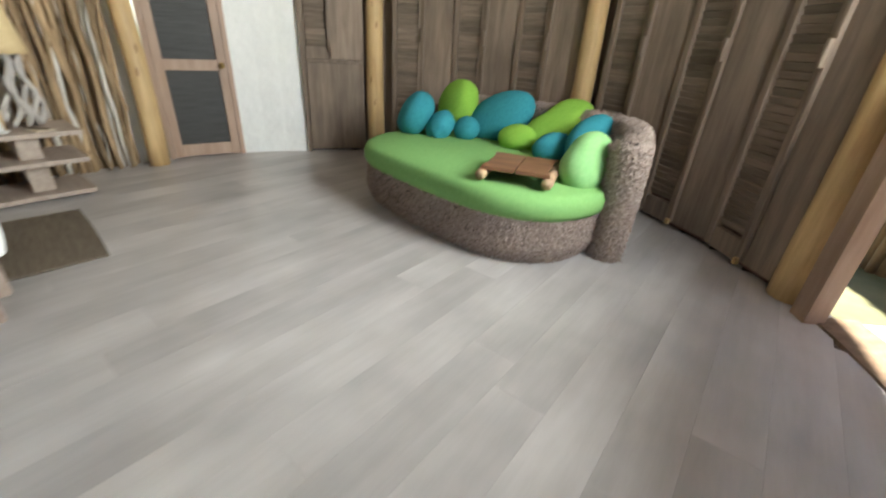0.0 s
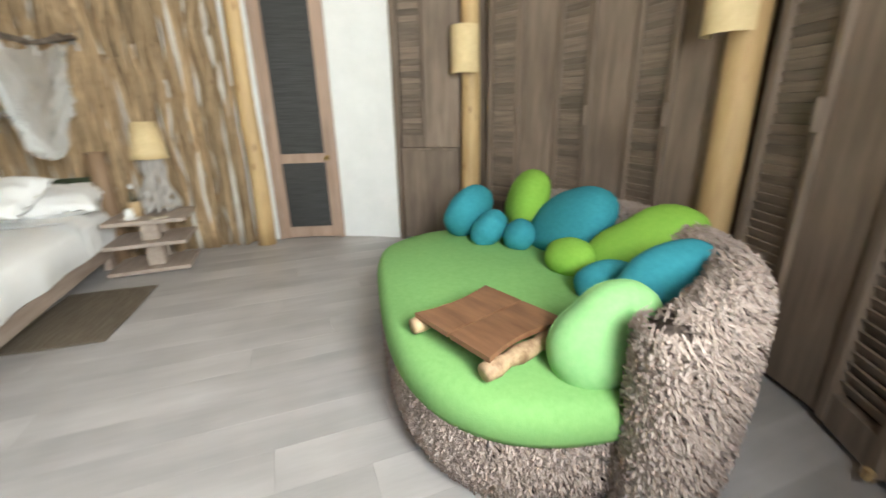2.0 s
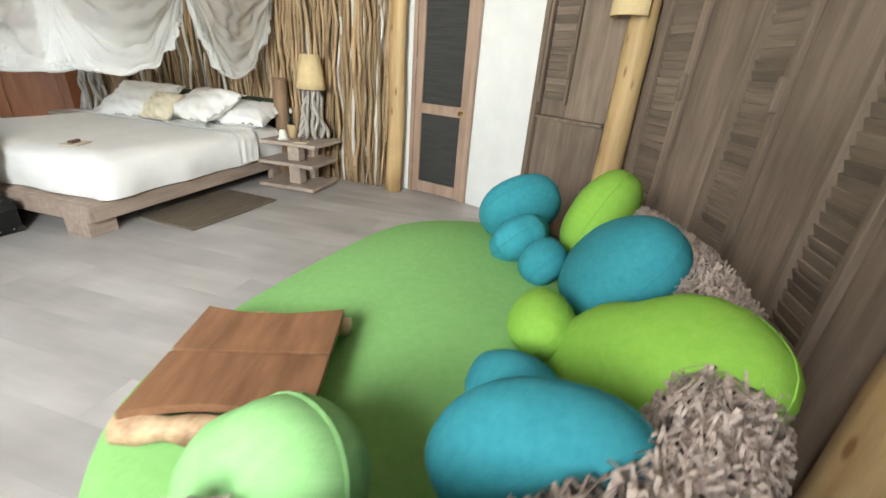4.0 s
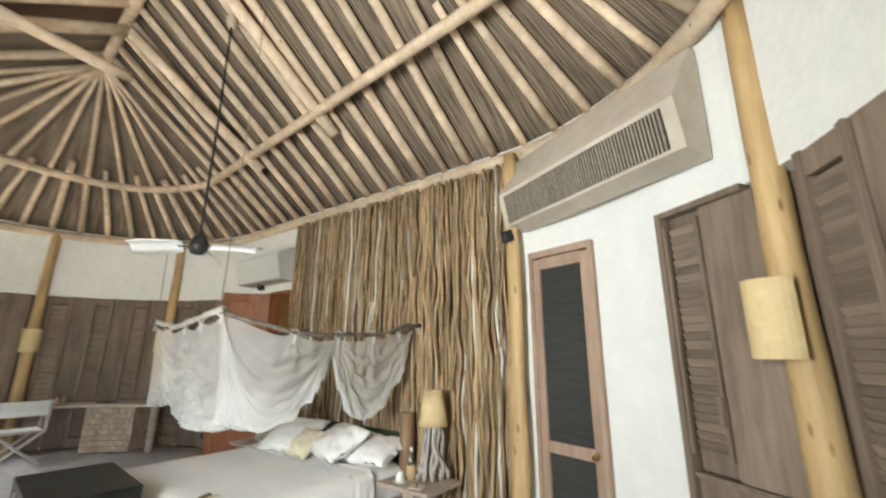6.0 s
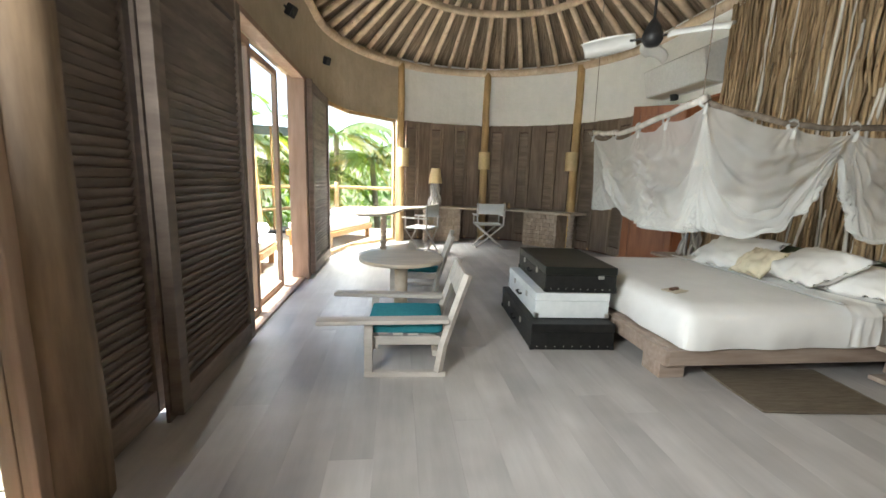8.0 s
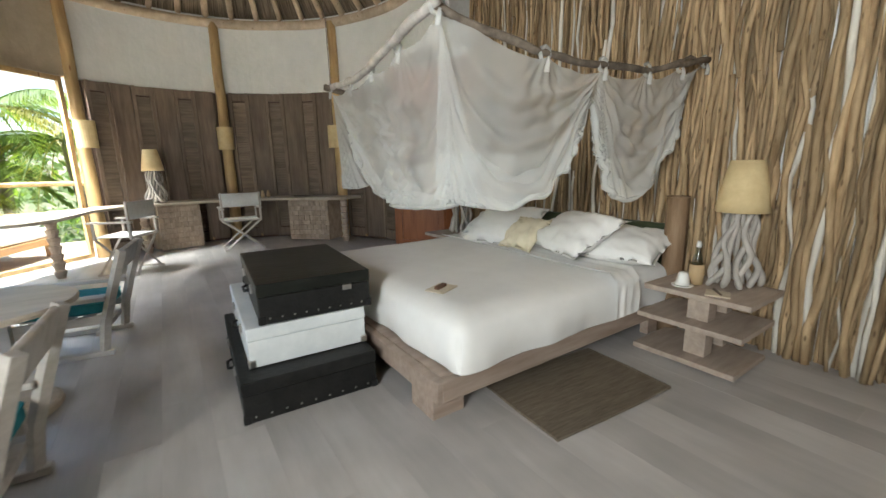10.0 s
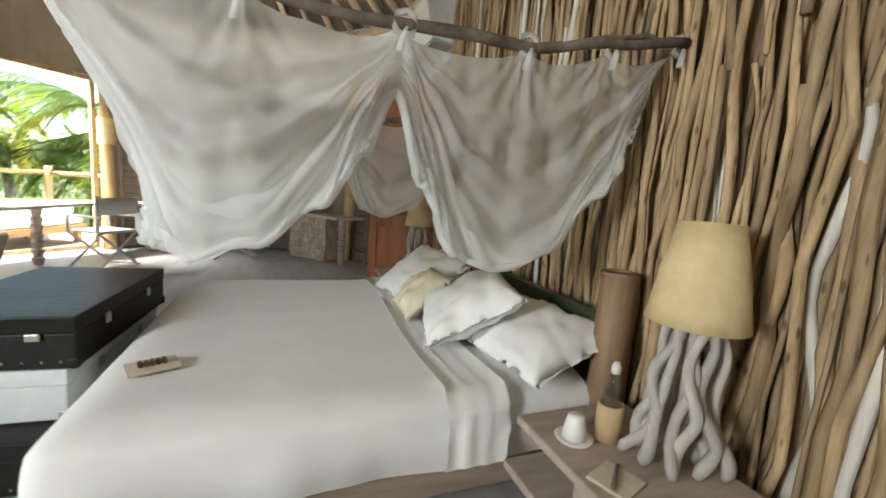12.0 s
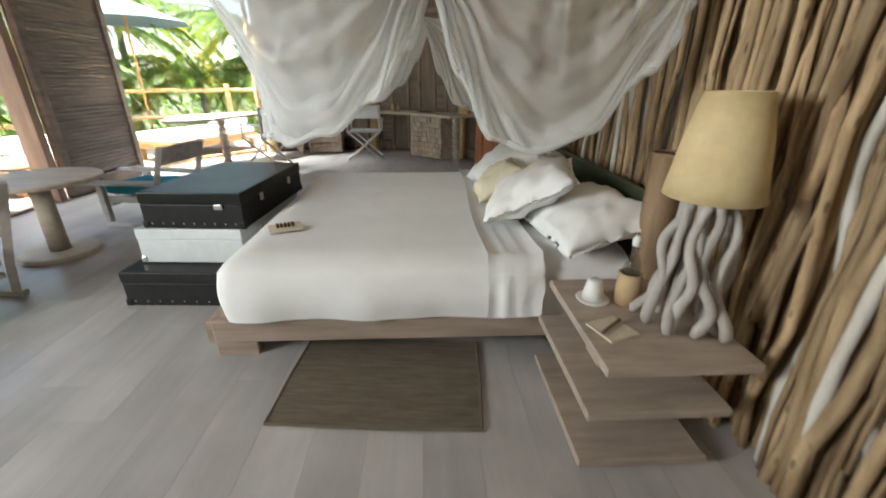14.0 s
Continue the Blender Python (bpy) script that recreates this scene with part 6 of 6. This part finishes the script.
def frond(bm, base, az, length_, rise, droop, rng, leaf=0.55):
    """One palm leaf: an arching rib with two combs of narrow leaflets."""
    rib, n = [], 12
    d = Vector((math.cos(az), math.sin(az), 0))
    for k in range(n + 1):
        f = k / n
        rib.append(base + d * length_ * (f - 0.12 * f * f) + Vector((0, 0, rise * f - droop * f * f)))
    tube(bm, rib, [0.028 * (1 - 0.85 * k / n) for k in range(n + 1)], 5, False)
    sd = Vector((-d.y, d.x, 0))
    for k in range(46):
        f = 0.12 + 0.87 * k / 46
        i = min(int(f * n), n - 1)
        p = rib[i] + (rib[i + 1] - rib[i]) * (f * n - i)
        L_ = leaf * length_ / 2.6 * math.sin(math.pi * min(f * 0.9 + 0.13, 1)) * rng.uniform(0.85, 1.1)
        for s in (-1, 1):
            o = (sd * s * 0.85 + d * 0.55).normalized()
            q1 = p + o * L_ * 0.5 + Vector((0, 0, -0.05 - 0.08 * rng.random()))
            q2 = p + o * L_ * 0.95 + Vector((0, 0, -0.22 - 0.25 * rng.random())) * L_ * 1.6
            w_ = d * 0.02 * length_ / 2.6
            v = [bm.verts.new(t) for t in (p - w_ * 0.6, p + w_ * 0.6, q1 + w_, q1 - w_, q2)]
            bm.faces.new((v[0], v[1], v[2], v[3]))
            bm.faces.new((v[3], v[2], v[4]))


def palm(x, y, z, size, seed, label):
    rng = random.Random(seed)
    t = thing("palm_tree", pose(x, y, -2.4), label, "palm tree", "garden palms")
    h = z + 2.4
    part("trunk", tube(bmesh.new(), [(0.25 * math.sin(k / 8 * 1.5 + seed) - 0.25 * math.sin(seed), 0.1 * k / 8, h * k / 8) for k in range(9)], [0.13 - 0.006 * k for k in range(9)], 10), M["trunk"], t, "", True)
    tip = Vector((0.25 * math.sin(1.5 + seed) - 0.25 * math.sin(seed), 0.1, h))
    for nm, mt, cnt in (("crown", "palm", 15), ("dry_fronds", "palm_dry", 5)):
        bm = bmesh.new()
        for k in range(cnt):
            az = 2 * math.pi * k / cnt + rng.uniform(-0.25, 0.25)
            lv = rng.random()
            frond(bm, tip, az, size * rng.uniform(0.85, 1.15), size * (0.75 - 0.7 * lv if nm == "crown" else 0.1), size * rng.uniform(0.55, 0.95), rng)
        part(nm, bm, M[mt], t, "yellowing fronds" if nm == "dry_fronds" else "")
    return t


for k, (x, y, z, s) in enumerate(((10.2, -3.2, 1.6, 2.7), (10.6, -6.3, 0.9, 2.8), (9.2, -9.0, 1.7, 2.7), (7.0, -11.6, 1.3, 2.8), (4.4, -12.4, 1.9, 2.7), (12.6, -8.4, 3.0, 3.2),
                                  (11.0, -0.2, 1.5, 2.8), (13.5, -4.4, 3.4, 3.2), (9.8, -12.8, 3.2, 3.2), (10.4, 3.0, 1.8, 2.8), (14.5, -1.0, 3.2, 3.0), (15.0, -11.5, 3.8, 3.4), (9.3, -7.4, 2.2, 2.4), (8.6, -10.6, 2.4, 2.4), (9.6, -4.9, 2.5, 2.4), (6.0, -12.6, 2.6, 2.6))):
    palm(x, y, z, s, k + 1, "tall green coconut palm with arching fronds")


def shrub(x, y, r, seed):
    rng = random.Random(seed)
    bm = bmesh.new()
    for _ in range(900):
        a, b = rng.uniform(0, 6.28), rng.uniform(-0.3, 1.4)
        rr = r * (0.55 + 0.45 * rng.random()) * (1 + 0.3 * noise.noise(Vector((a, b, seed))))
        p = Vector((rr * math.cos(a) * math.cos(b), rr * math.sin(a) * math.cos(b), rr * 0.9 * math.sin(b) + r * 0.4))
        d = Vector((rng.uniform(-1, 1), rng.uniform(-1, 1), rng.uniform(-0.4, 1))).normalized()
        s_ = d.cross(Vector((0.3, 0.2, 1))).normalized() * 0.05
        L_ = rng.uniform(0.16, 0.34)
        v = [bm.verts.new(q) for q in (p, p + d * L_ * 0.5 + s_, p + d * L_, p + d * L_ * 0.5 - s_)]
        bm.faces.new(v)
    solo("shrub", bm, M["shrub"], "dense green garden shrub below the deck", "shrub", pose(x, y, -2.4), "garden shrubs")


rng = random.Random(5)
for k in range(26):
    a = -1.9 + 3.0 * k / 25
    d_ = rng.uniform(9.0, 13.0) if k % 2 else rng.uniform(12.0, 18.0)
    shrub(3.0 + d_ * math.cos(a), -3.5 + d_ * math.sin(a), rng.uniform(1.3, 2.3), 40 + k)
bm = bmesh.new()
rng = random.Random(77)
for k in range(1500):
    a = rng.uniform(-2.2, 1.4)
    d_ = rng.uniform(24, 40)
    h = rng.uniform(0, 7.5) * (0.7 + 0.3 * noise.noise(Vector((a * 4, 0, 0))))
    p = Vector((2.5 + d_ * math.cos(a), -3 + d_ * math.sin(a), -2.4 + h))
    for _ in range(9):
        q = p + Vector((rng.gauss(0, 0.7), rng.gauss(0, 0.7), rng.gauss(0, 0.5)))
        d = Vector((rng.gauss(0, 1), rng.gauss(0, 1), rng.gauss(0, 1))).normalized()
        e = d.cross(Vector((0.2, 0.4, 1))).normalized()
        bm.faces.new([bm.verts.new(t) for t in (q, q + d * 0.35 + e * 0.2, q + d * 0.8, q + d * 0.35 - e * 0.2)])
solo("backdrop_trees", bm, M["shrub"], "far green treetops beyond the garden", "trees", kind="stuff")

# ---------- floor planks, last ----------
PLW = 0.205
k = 0
rng = random.Random(9)
x = C1[0] - R - 0.02
while x < C1[0] + R + 0.05:
    xm = x + PLW / 2
    y0, y1 = ring_span(min(max(xm, C1[0] - R + 0.02), C1[0] + R - 0.02), R + 0.16)
    y = y0 - rng.uniform(0, 2.2)
    while y < y1:
        ln = 2.3
        a, b = max(y, y0), min(y + ln, y1)
        if b - a > 0.05:
            part("plank", cube((0, 0, 0), (PLW - 0.0004, b - a - 0.0004, 0.02), 0, 0.0005), M["floor"], floor, "", False, Matrix.Translation((xm, (a + b) / 2, -0.01 + rng.uniform(-0.0006, 0))))
        y += ln
    x += PLW
